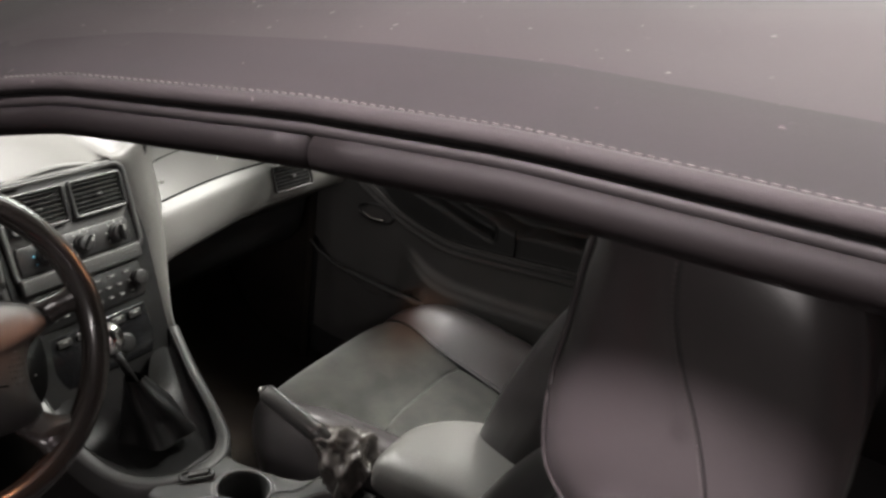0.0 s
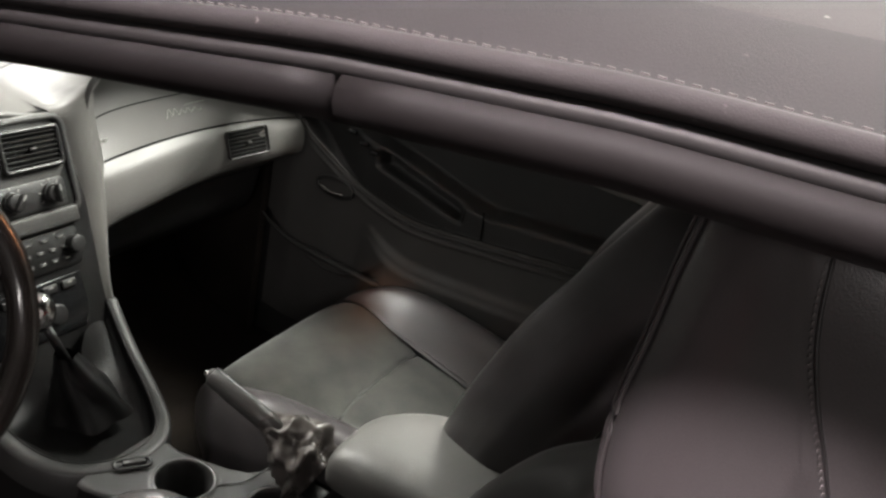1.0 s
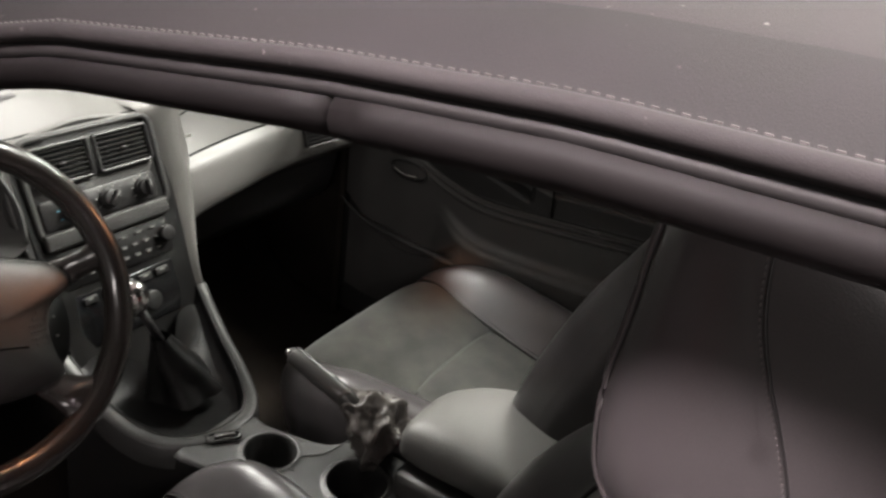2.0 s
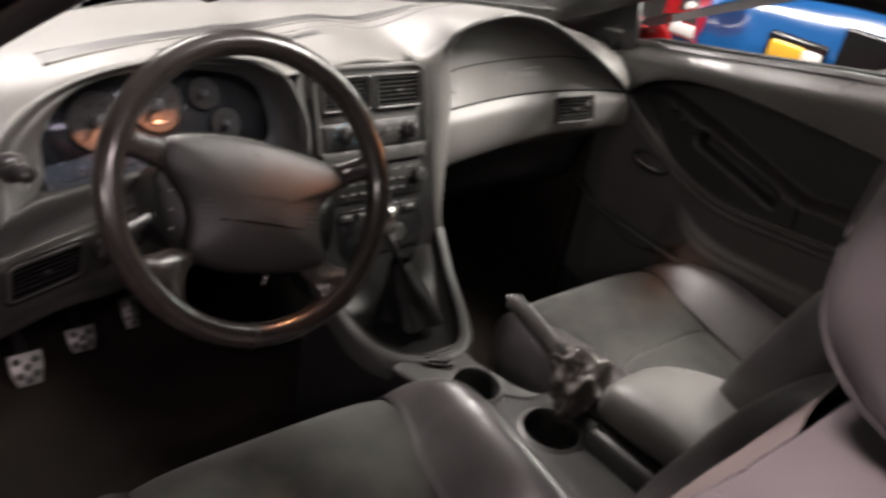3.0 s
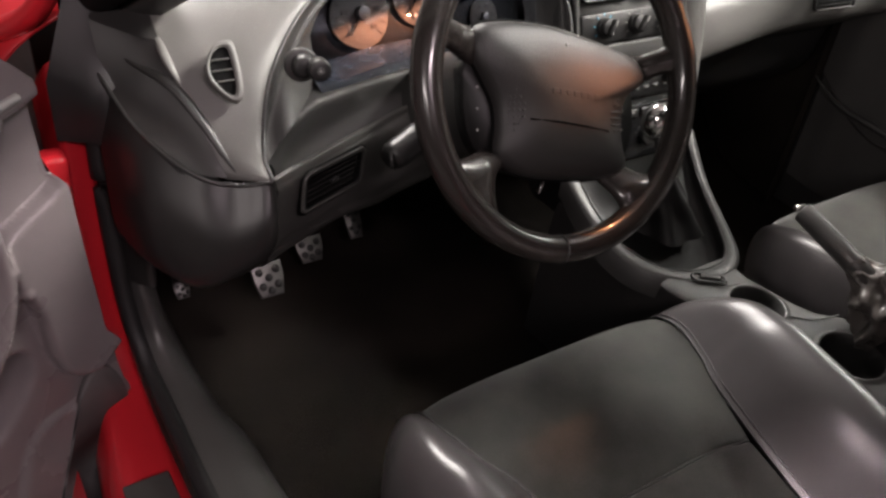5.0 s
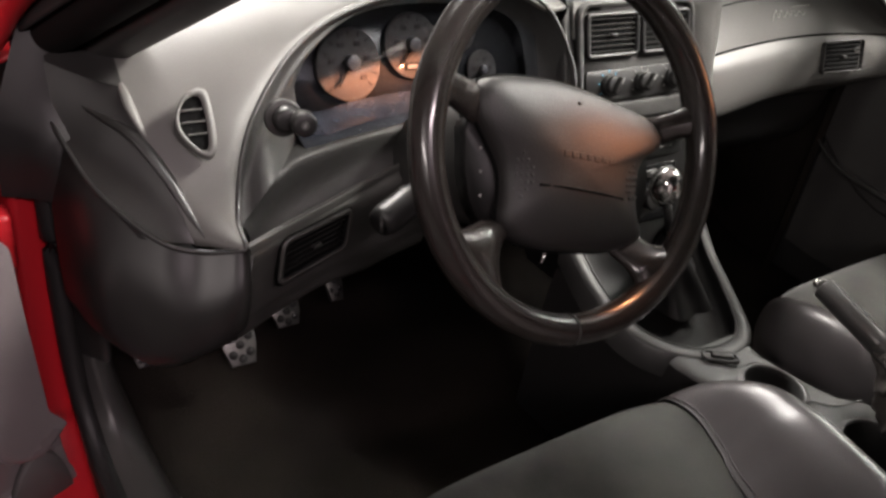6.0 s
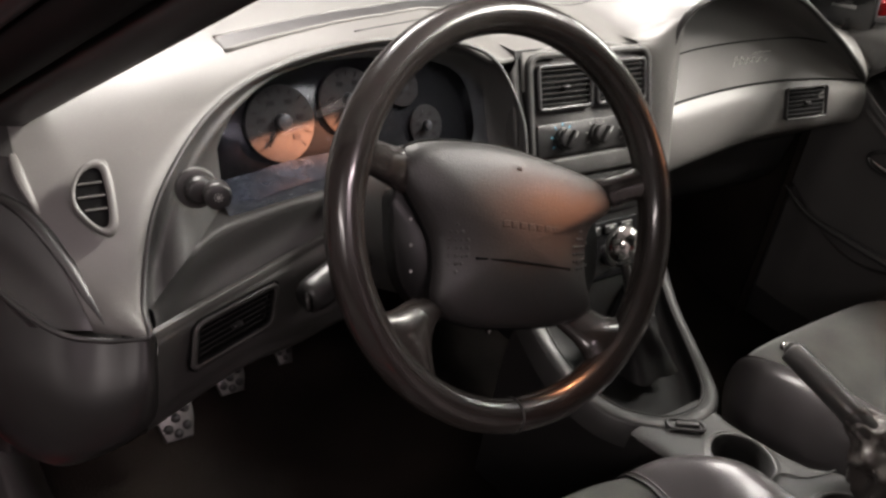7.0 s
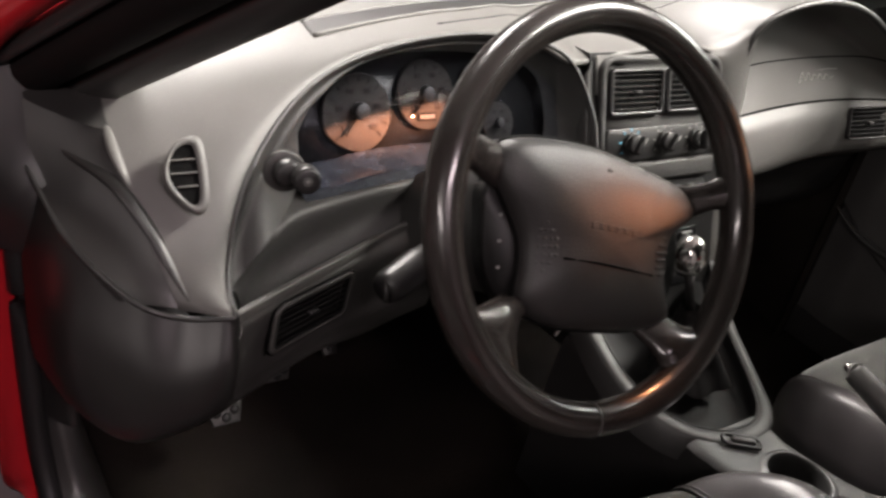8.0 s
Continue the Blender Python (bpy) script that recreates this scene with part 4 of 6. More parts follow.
for x, a in ((-0.060, 35), (0.004, 40), (0.068, 0)):
    m = on_stack(x, 0.762, 0.008)
    part("knob", merge(disc(0.0155, 0.006, m, 26, 0.001), disc(0.0135, 0.014, m, 24, 0.002), rbox((0.006, 0.026, 0.010), 0.002, 2, m @ Matrix.Rotation(radians(-a), 4, "Z") @ Matrix.Translation((0, 0, 0.017)))), PLASTIC, heater)
    part("pointer", rbox((0.0018, 0.009, 0.001), 0, 1, m @ Matrix.Rotation(radians(-a), 4, "Z") @ Matrix.Translation((0, 0.008, 0.0225))), PALE, heater, "", False)
    marks = bmesh.new()
    for k in range(7):
        marks = merge(marks, rbox((0.0016, 0.004, 0.0006), 0, 1, m @ Matrix.Rotation(radians(120 - 40 * k), 4, "Z") @ Matrix.Translation((0, 0.0195, 0.0003))))
    part("dial_marks", marks, PALE if x > 0 else BLUE_PRINT, heater, "", False)
part("stack_ledge", rbox((0.215, 0.026, 0.012), 0.004, 3, on_stack(-0.006, 0.727, 0.010)), BEZEL, dash, "grey ledge under the heater panel")
radio = part("radio", plate(round_rect(0.20, 0.058, 0.006), 0.006, on_stack(-0.004, 0.682, 0.0), 0.0015), SATIN, dash, "black car radio with rows of small buttons")
for r, (z, cnt) in enumerate(((0.700, 6), (0.684, 8), (0.668, 8))):
    for k in range(cnt):
        x = -0.085 + 0.165 * (k + 0.5) / cnt
        part("button", rbox((0.15 / cnt * 0.62, 0.0055, 0.004), 0.001, 1, on_stack(x, z, 0.0055)), PLASTIC, radio, "", False)
        part("button_mark", rbox((0.15 / cnt * 0.3, 0.0012, 0.0006), 0, 1, on_stack(x, z, 0.0082)), PALE, radio, "", False)
part("volume_knob", disc(0.013, 0.014, on_stack(0.085, 0.685, 0.006), 20, 0.002), PLASTIC, radio)
lowerd = part("lower_stack_panel", plate(round_rect(0.20, 0.085, 0.006), 0.005, on_stack(-0.004, 0.603, 0.0), 0.0015), GLOSS, dash, "gloss black panel with small switches")
for k in range(5):
    part("button", rbox((0.024, 0.012, 0.005), 0.0015, 1, on_stack(-0.07 + 0.033 * k, 0.632, 0.007)), PLASTIC, lowerd, "", False)
    part("button_mark", rbox((0.008, 0.002, 0.0006), 0, 1, on_stack(-0.07 + 0.033 * k, 0.634, 0.0098)), PALE, lowerd, "", False)
part("power_socket", disc(0.016, 0.010, on_stack(0.03, 0.595, 0.004), 22, 0.002), PLASTIC, lowerd)
# side cheeks of the stack, flowing from the dash top down to the console
part("stack_cheek", loft([
    [on_dash(x, y, 0.0004) for x, y in ((0.090, 0.292), (0.112, 0.286), (0.132, 0.276), (0.150, 0.262))],
    [on_dash(x, y, 0.0018) for x, y in ((0.092, 0.272), (0.114, 0.264), (0.135, 0.255), (0.153, 0.245))],
    [(0.096, 0.243, 0.872), (0.118, 0.235, 0.877), (0.138, 0.228, 0.890), (0.156, 0.224, 0.907)],
    [(0.108, 0.234, 0.84), (0.126, 0.222, 0.842), (0.144, 0.218, 0.850), (0.162, 0.222, 0.86)],
    [(0.112, 0.218, 0.79), (0.132, 0.205, 0.792), (0.152, 0.203, 0.792), (0.178, 0.219, 0.785)],
    [(0.112, 0.206, 0.74), (0.132, 0.190, 0.74), (0.156, 0.189, 0.735), (0.186, 0.226, 0.715)],
    [(0.110, 0.188, 0.68), (0.127, 0.172, 0.68), (0.148, 0.172, 0.675), (0.170, 0.23, 0.655)],
    [(0.110, 0.170, 0.63), (0.124, 0.155, 0.63), (0.138, 0.158, 0.62), (0.150, 0.25, 0.61)],
    [(0.110, 0.155, 0.59), (0.123, 0.142, 0.588), (0.136, 0.146, 0.58), (0.146, 0.25, 0.57)]], 5, 5), VINYL, dash, "charcoal cheek beside the centre stack")
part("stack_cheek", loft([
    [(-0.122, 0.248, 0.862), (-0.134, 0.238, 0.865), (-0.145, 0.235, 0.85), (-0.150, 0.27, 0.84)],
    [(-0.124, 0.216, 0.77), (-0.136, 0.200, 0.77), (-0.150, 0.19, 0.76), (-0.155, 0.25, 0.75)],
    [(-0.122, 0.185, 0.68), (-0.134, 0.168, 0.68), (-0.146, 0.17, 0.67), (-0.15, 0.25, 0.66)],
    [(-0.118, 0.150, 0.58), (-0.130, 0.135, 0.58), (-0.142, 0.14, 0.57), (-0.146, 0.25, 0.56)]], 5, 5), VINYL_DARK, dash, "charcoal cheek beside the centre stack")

# ---- centre console ----
con = thing("center_console", (0, -0.2, 0.24), "charcoal plastic center console with cupholders and shifter", "console")
rows = []
for y, hw, z in ((0.16, 0.118, 0.50), (0.06, 0.112, 0.497), (-0.06, 0.100, 0.494), (-0.18, 0.092, 0.490), (-0.30, 0.096, 0.487), (-0.45, 0.10, 0.485), (-0.75, 0.10, 0.485)):
    rows.append([(-hw - 0.02, y, 0.24), (-hw - 0.012, y, 0.40), (-hw - 0.004, y, z - 0.014), (-hw + 0.008, y, z), (-hw * 0.4, y, z + 0.002), (hw * 0.4, y, z + 0.002), (hw - 0.008, y, z), (hw + 0.004, y, z - 0.014), (hw + 0.012, y, 0.40), (hw + 0.02, y, 0.24)])
part("console_body", loft([r[:4] for r in rows], 4, 5), PLASTIC, con, "black plastic console side")
EDGE_R = [(-0.75, 0.10), (-0.30, 0.096), (-0.262, 0.092), (-0.238, 0.080), (-0.215, 0.052), (-0.19, 0.040), (-0.15, 0.029), (-0.115, 0.021), (-0.09, 0.024), (-0.06, 0.046), (-0.03, 0.074), (0.02, 0.10), (0.08, 0.118), (0.16, 0.132)]
EDGE_L = [(-0.75, -0.10), (-0.30, -0.098), (-0.17, -0.096), (-0.12, -0.104), (-0.08, -0.114), (0.16, -0.114)]
body_r = []
for y in (0.16, 0.08, 0.02, -0.03, -0.06, -0.09, -0.115, -0.15, -0.19, -0.215, -0.238, -0.262, -0.30, -0.5, -0.75):
    x, z = lerp_table(EDGE_R, y), 0.487 if y < -0.05 else 0.487 - 0.02 * smooth_step(-0.05, 0.02, y)
    body_r.append([(x, y, z), (x + 0.002, y, z - 0.014), (x + 0.006, y, 0.40), (x + 0.012, y, 0.24)])
part("console_body", loft(body_r, 4, 4), PLASTIC, con, "black plastic console side")
CUPS = ((-0.022, -0.165, 0.036), (0.012, -0.297, 0.041))
field = []
for j in range(301):
    y = -0.066 - 0.684 * j / 300
    xl, xr = lerp_table(EDGE_L, y), lerp_table(EDGE_R, y)
    z0 = lerp_table([(-0.75, 0.485), (-0.45, 0.485), (-0.18, 0.490), (0.16, 0.50)], y)
    row = []
    for i in range(91):
        f = i / 90
        x = xl + (xr - xl) * f
        z = z0 + 0.002 - 0.006 * abs(2 * f - 1) ** 14
        for cx, cy, r in CUPS:
            d = math.hypot(x - cx, y - cy)
            z += 0.004 * math.exp(-(((d - r - 0.004) / 0.0035) ** 2)) - 0.06 * smooth_step(r + 0.001, r - 0.004, d)
        row.append((x, y, z))
    field.append(row)
part("console_top", grid(field), CONSOLE, con, "charcoal console top with two empty cupholders")
# flat surround of the shifter well, rising into the cheeks
well = [(-0.128, 0.135, 0.575), (-0.122, 0.075, 0.530), (-0.115, 0.012, 0.506), (-0.096, -0.036, 0.4985), (-0.052, -0.070, 0.4965), (0.0, -0.074, 0.4965), (0.034, -0.056, 0.498), (0.060, -0.022, 0.502), (0.082, 0.020, 0.512), (0.104, 0.080, 0.537), (0.121, 0.142, 0.588)]
curve = spline(well, 90)
band = [[], [], [], [], [], []]
for k, q in enumerate(curve):
    d = curve[min(89, k + 1)] - curve[max(0, k - 1)]
    o = Vector((d.y, -d.x, 0)).normalized() * -1
    o = -o if o.dot(Vector((q.x, q.y - 0.06, 0))) < 0 else o
    wide = 0.0225 - 0.004 * smooth_step(0.02, 0.10, q.x)
    for row, (f, dz) in zip(band, ((-0.05, -0.016), (0.0, -0.001), (0.16, 0.0015), (0.82, 0.0005), (1.0, -0.004), (1.06, -0.040))):
        row.append(q + o * (wide * f) + Vector((0, 0, dz)))
part("well_surround", grid(band), CONSOLE, con, "flat grey surround of the shifter well")
part("well_edge", tube([q + Vector((0, 0, -0.001)) for q in curve], 0.0024, 8), SATIN, con)
wl = curve[::2]
part("shifter_well", loft([[q + Vector((0, 0, -0.002)) for q in wl], [Vector((q.x * 0.92, q.y * 0.92 + 0.008, q.z - 0.022)) for q in wl], [Vector((q.x * 0.5, q.y * 0.5 + 0.05, q.z - 0.018)) for q in wl], [Vector((q.x * 0.05 - 0.005, q.y * 0.1 + 0.05, 0.505)) for q in wl]], 2, 4), SATIN, con, "black plastic shifter surround")
boot = []
for k, (x, y, z, r) in enumerate(((-0.005, 0.035, 0.50, 0.055), (-0.012, 0.036, 0.53, 0.042), (-0.02, 0.037, 0.555, 0.034), (-0.03, 0.038, 0.58, 0.024), (-0.042, 0.040, 0.61, 0.014))):
    boot.append([(x + r * (1 + 0.12 * math.sin(5 * a + k)) * math.cos(a), y + r * (1 + 0.12 * math.sin(5 * a + k)) * math.sin(a), z) for a in (2 * math.pi * i / 20 for i in range(21))])
part("shifter_boot", loft(boot, 2, 4), SATIN, con, "black leather shifter boot")
lever = part("shift_lever", tube([(-0.04, 0.04, 0.60), (-0.07, 0.045, 0.665)], 0.006, 10), PLASTIC, con)
km2 = Matrix.Translation((-0.079, 0.047, 0.688))
bm = bmesh.new()
bmesh.ops.create_uvsphere(bm, u_segments=24, v_segments=14, radius=0.024, matrix=km2 @ Matrix.Diagonal((0.9, 0.9, 1.15, 1)))
part("shift_knob", bm, CHROME, lever, "polished shift knob")


for x, y, r in CUPS:
    part("cup_liner", disc(r * 0.97, 0.002, Matrix.Translation((x, y, 0.4335)), 32, 0), RUBBER_BLACK, con, "black rubber cup liner")
# clip ahead of the cups
clipm = Matrix.Translation((-0.046, -0.094, 0.497)) @ Matrix.Rotation(radians(-35), 4, "Z")
part("ash_lid", ring_plate(round_rect(0.052, 0.022, 0.010), round_rect(0.044, 0.014, 0.006), 0.003, clipm, 0.001), PLASTIC, con)
part("ash_tab", rbox((0.030, 0.008, 0.006), 0.002, 2, clipm @ Matrix.Translation((0.002, 0, 0.003))), VINYL_DARK, con)
part("console_seam", tube(spline([(-0.03, -0.215, 0.4935), (-0.028, -0.205, 0.4935), (0.0, -0.205, 0.4935), (0.025, -0.225, 0.4935), (0.07, -0.235, 0.4935)], 30), 0.0011, 6), CONSOLE, con)
# armrest
arm_rows = []
for y, hw, z0, z1, cx in ((-0.332, 0.030, 0.55, 0.575, 0.095), (-0.340, 0.055, 0.535, 0.592, 0.10), (-0.362, 0.072, 0.527, 0.604, 0.112), (-0.40, 0.088, 0.525, 0.61, 0.126), (-0.45, 0.097, 0.525, 0.612, 0.136), (-0.58, 0.10, 0.525, 0.612, 0.14), (-0.68, 0.095, 0.525, 0.606, 0.14), (-0.70, 0.06, 0.54, 0.59, 0.14)):
    zc, hz = (z0 + z1) / 2, (z1 - z0) / 2
    arm_rows.append([(cx + hw * math.copysign(abs(math.cos(a)) ** 0.55, math.cos(a)), y, zc + hz * math.copysign(abs(math.sin(a)) ** 0.6, math.sin(a))) for a in (2 * math.pi * k / 24 for k in range(24))])
part("armrest", caps(loft(arm_rows, 1, 4, even=36, close_u=True)), VINYL, con, "padded charcoal armrest lid")
part("armrest_bin", rbox((0.165, 0.38, 0.05), 0.012, 3, Matrix.Translation((0.112, -0.53, 0.50))), VINYL_DARK, con, "dark storage bin under the armrest")
# handbrake
hb = part("handbrake", tube([(0.0515, -0.136, 0.6125), (0.0515, -0.138, 0.6120), (0.052, -0.165, 0.604), (0.054, -0.21, 0.590), (0.056, -0.270, 0.570)], [0.0128, 0.0138, 0.0140, 0.0142, 0.0145], 20, flat=1.08), GRIP, con, "dark grey handbrake lever with chrome button")
part("grip_seam", tube([(0.0515, -0.139, 0.6265), (0.052, -0.165, 0.6193), (0.054, -0.215, 0.6040)], 0.0008, 6), INK, hb)
part("release_button", disc(0.0058, 0.007, axes((0.0515, -0.131, 0.6136), (1, 0, 0), (0, 0.3, 0.95)) @ Matrix.Rotation(math.pi, 4, "X"), 16, 0.0015), CHROME, hb, "chrome release button")
part("button_collar", disc(0.0105, 0.003, axes((0.0515, -0.136, 0.6125), (1, 0, 0), (0, 0.3, 0.95)) @ Matrix.Rotation(math.pi, 4, "X"), 20, 0.001), ALU, hb)
gait = []
for k in range(30):
    f = k / 29
    c = Vector((0.0545, -0.228, 0.586)).lerp(Vector((0.088, -0.308, 0.508)), f) + Vector((0, 0, 0.010 * math.sin(math.pi * f)))
    rad = 0.0145 + 0.029 * smooth_step(0.05, 0.75, f)
    ring = []
    for i in range(72):
        a = 2 * math.pi * i / 72
        # sharp creases running round and along the leather
        n1 = abs(noise.noise(Vector((1.15 * math.cos(a) + 1.2 * f, 1.15 * math.sin(a), 3.0 * f))))
        n2 = abs(noise.noise(Vector((2.2 * math.cos(a), 2.2 * math.sin(a) - 2.0 * f, 4.5 * f + 4.0))))
        ruck = 0.08 * math.sin(6 * math.pi * f + 1.6 * math.sin(a + 1.0)) * smooth_step(0.08, 0.3, f)
        w = 1 + smooth_step(0, 0.12, f) * (0.24 - 0.85 * n1 + 0.08 - 0.34 * n2) + ruck
        ring.append(c + Vector((rad * w * math.cos(a), -0.45 * rad * w * math.sin(a), rad * w * math.sin(a))))
    gait.append(ring)
part("brake_gaiter", loft([[*q, q[0]] for q in gait], 1, 2), GAITER, con, "crumpled black leather gaiter")

# ---- steering wheel ----
WC = (-0.357, -0.047, 0.828)
wm = axes(WC, (1, 0, 0), (0, 0.454, 0.891)) @ Matrix.Rotation(radians(-10), 4, "Z")
wheel = thing("steering_wheel", WC, "worn black leather four-spoke car steering wheel", "steering wheel")
R = 0.1740
rows = []
for k in range(96):
    a = 2 * math.pi * k / 96
    c, o, w = wm @ Vector((R * math.cos(a), R * math.sin(a), 0)), wm.to_3x3() @ Vector((math.cos(a), math.sin(a), 0)), wm.to_3x3() @ Vector((0, 0, 1))
    grip = 1 + 0.05 * math.exp(-((math.sin(a) - 0.25) / 0.12) ** 2)
    rows.append([c + o * (0.0155 * grip * math.cos(b)) + w * (0.0172 * grip * math.sin(b)) for b in (2 * math.pi * i / 16 for i in range(16))])
rim_ob = part("rim", grid(rows, True, True), RIM_LEATHER, wheel, "shiny worn black leather rim")
for a in (-93,):
    t = radians(a)
    c, o, w = wm @ Vector((R * math.cos(t), R * math.sin(t), 0)), wm.to_3x3() @ Vector((math.cos(t), math.sin(t), 0)), wm.to_3x3() @ Vector((0, 0, 1))
    part("rim_seam", tube([c + o * (0.0156 * math.cos(b)) + w * (0.0173 * math.sin(b)) for b in (2 * math.pi * i / 20 for i in range(20))], 0.0009, 6, True), VINYL_DARK, rim_ob, "sewn seam")
# upper spokes, wide where they leave the pad and where they meet the rim
SPOKES = (
    (((-0.090, 0.036, -0.034), (-0.115, 0.041, -0.026), (-0.138, 0.045, -0.012), (-0.170, 0.052, 0.0)), (0.021, 0.017, 0.0145, 0.022)),
    (((0.112, 0.018, -0.034), (0.132, 0.024, -0.026), (0.148, 0.031, -0.012), (0.170, 0.038, 0.0)), (0.020, 0.016, 0.0145, 0.022)),
)
for pts, wd in SPOKES:
    path = [wm @ Vector(q) for q in spline(pts, 16)]
    rad = [lerp_table([(0, wd[0]), (0.33, wd[1]), (0.66, wd[2]), (1, wd[3])], k / 15) for k in range(16)]
    part("spoke", tube(path, rad, 16, flat=0.55, up=wm.to_3x3() @ Vector((0, 0, 1))), RIM_LEATHER, wheel, "shiny black leather spoke")
# lower spokes: broad webs that fan out into the rim, given by their two edges
WEBS = (
    (((-0.070, -0.070, -0.036), (-0.090, -0.068, -0.025), (-0.106, -0.069, -0.015), (-0.130, -0.075, -0.005), (-0.152, -0.075, 0.0)),
     ((-0.062, -0.086, -0.036), (-0.078, -0.094, -0.025), (-0.088, -0.106, -0.014), (-0.090, -0.124, -0.005), (-0.085, -0.150, 0.0)), (0.013, 0.0145, 0.014, 0.012, 0.010)),
    (((0.100, -0.080, -0.036), (0.109, -0.090, -0.022), (0.120, -0.096, -0.012), (0.138, -0.095, -0.004), (0.162, -0.080, 0.0)),
     ((0.068, -0.098, -0.036), (0.075, -0.110, -0.022), (0.081, -0.122, -0.010), (0.086, -0.138, -0.004), (0.076, -0.154, 0.0)), (0.013, 0.015, 0.0145, 0.012, 0.010)),
)
for upper, lower, thick in WEBS:
    secs = []
    for a, b, th in zip(upper, lower, thick):
        c, e = (Vector(a) + Vector(b)) / 2, (Vector(a) - Vector(b)) / 2
        secs.append([wm @ (c + e * math.cos(k) + Vector((0, 0, th * math.sin(k)))) for k in (2 * math.pi * i / 24 for i in range(25))])
    part("spoke", loft(secs, 1, 5), RIM_LEATHER, wheel, "shiny black leather spoke web")
# airbag pad, domed
outline = [(-0.1015, 0.058), (-0.0726, 0.0645), (-0.0286, 0.0652), (0.004, 0.0625), (0.036, 0.0565), (0.08, 0.0465), (0.1144, 0.036), (0.1355, 0.018), (0.128, 0.006), (0.108, -0.005), (0.0985, -0.022), (0.0965, -0.043), (0.0995, -0.065), (0.1055, -0.083), (0.100, -0.0955), (0.056, -0.102), (-0.014, -0.099), (-0.050, -0.092), (-0.068, -0.083), (-0.078, -0.068), (-0.0755, -0.045), (-0.078, -0.020), (-0.091, 0.004), (-0.1045, 0.026), (-0.1075, 0.045)]
ring2 = spline([(u, v, 0) for u, v in outline], 72, True)
cen = Vector((0.008, -0.022, 0))
rows = []
for f, w in ((1.0, -0.052), (1.01, -0.035), (1.0, -0.024), (0.965, -0.0165), (0.9, -0.012), (0.75, -0.006), (0.5, -0.001), (0.25, 0.001), (0.02, 0.0015)):
    rows.append([wm @ (cen + (q - cen) * f + Vector((0, 0, w))) for q in ring2])
pad = part("airbag_pad", caps(grid(rows, True)), material("pad_vinyl", (0.0145, 0.0132, 0.0128), 0.5, vary=0.15, fine=620, bump=0.25, depth=0.0007, cells=True), wheel, "matt charcoal airbag pad")

part("pad_gap", tube([wm @ (cen + (q - cen) * 1.008 + Vector((0, 0, -0.0285))) for q in ring2], 0.0016, 6, True), INK, pad, "dark gap round the pad")


def dome(u, v):
    """Height of the pad's face at (u, v)."""
    best = min(range(72), key=lambda k: -((Vector((u, v, 0)) - cen).dot((ring2[k] - cen).normalized())))
    f = (Vector((u, v, 0)) - cen).length / max(1e-6, (ring2[best] - cen).length)
    return lerp_table([(0, 0.0015), (0.25, 0.001), (0.5, -0.001), (0.75, -0.006), (0.9, -0.012), (1.0, -0.024)], f)


for line in ([(-0.046, -0.035), (-0.01, -0.038), (0.03, -0.043), (0.061, -0.0478)],):
    part("pad_groove", tube([wm @ Vector((u, v, dome(u, v) + 0.0002)) for u, v in line], 0.0012, 6), INK, pad, "fine groove across the pad")
lettering = bmesh.new()
for k in range(7):
    u = -0.017 + 0.0096 * k
    lettering = merge(lettering, rbox((0.0070, 0.0056, 0.0012), 0.0004, 1, wm @ Matrix.Translation((u, -0.0055 - 0.0010 * k, dome(u, -0.005) + 0.0001))))
part("pad_letters", lettering, pad.data.materials[0], pad, "raised lettering too worn to read", False)
for s in (-1, 1):
    dots = bmesh.new()
    for i in range(5):
        for j in range(7 - abs(2 * i - 4)):
            u, v = (-0.063 if s < 0 else 0.078) + 0.0048 * (i - 2), (-0.026 if s < 0 else -0.034) + 0.0068 * (j - (6 - abs(2 * i - 4)) / 2)
            dots = merge(dots, disc(0.0016, 0.0009, wm @ Matrix.Translation((u, v, dome(u, v) - 0.0002)), 8, 0))
    part("horn_dots", dots, pad.data.materials[0], pad, "raised dimples of the horn button", True)
part("pad_badge", disc(0.0024, 0.0008, wm @ Matrix.Translation((0.004, 0.0427, dome(0.004, 0.0427))), 12, 0), PLASTIC, pad)
# thumb switch pods filling the hollow flanks of the pad
for s in (-1, 1):
    edge = [(-0.070, 0.022), (-0.070, -0.075)] if s < 0 else [(0.090, 0.004), (0.090, -0.085)]
    bow = [(-0.088, -0.073), (-0.103, -0.055), (-0.110, -0.028), (-0.111, -0.004), (-0.108, 0.024)] if s < 0 else [(0.106, -0.084), (0.120, -0.066), (0.126, -0.042), (0.126, -0.018), (0.120, 0.004)]
    ring = spline([(u, v, 0) for u, v in (*edge, *bow)], 48, True)
    pod = part("switch_pod", plate([(q.x, q.y) for q in ring], 0.018, wm @ Matrix.Translation((0, 0, -0.050)), 0.004, 3), SATIN, wheel, "gloss black switch pod")
    for k in range(3):
        part("switch_mark", disc(0.0016, 0.001, wm @ Matrix.Translation(((-0.094 if s < 0 else 0.110), -0.046 + 0.022 * k, -0.0322)), 8, 0), PALE, pod, "", False)
part("hub_back", disc(0.075, 0.05, wm @ Matrix.Translation((0, -0.02, -0.095)), 28, 0.01), PLASTIC, wheel)

# ---- steering column ----
col = thing("steering_column", (-0.354, 0.1, 0.72), "dark steering column shroud with stalks and ignition key", "steering column")
rows = []
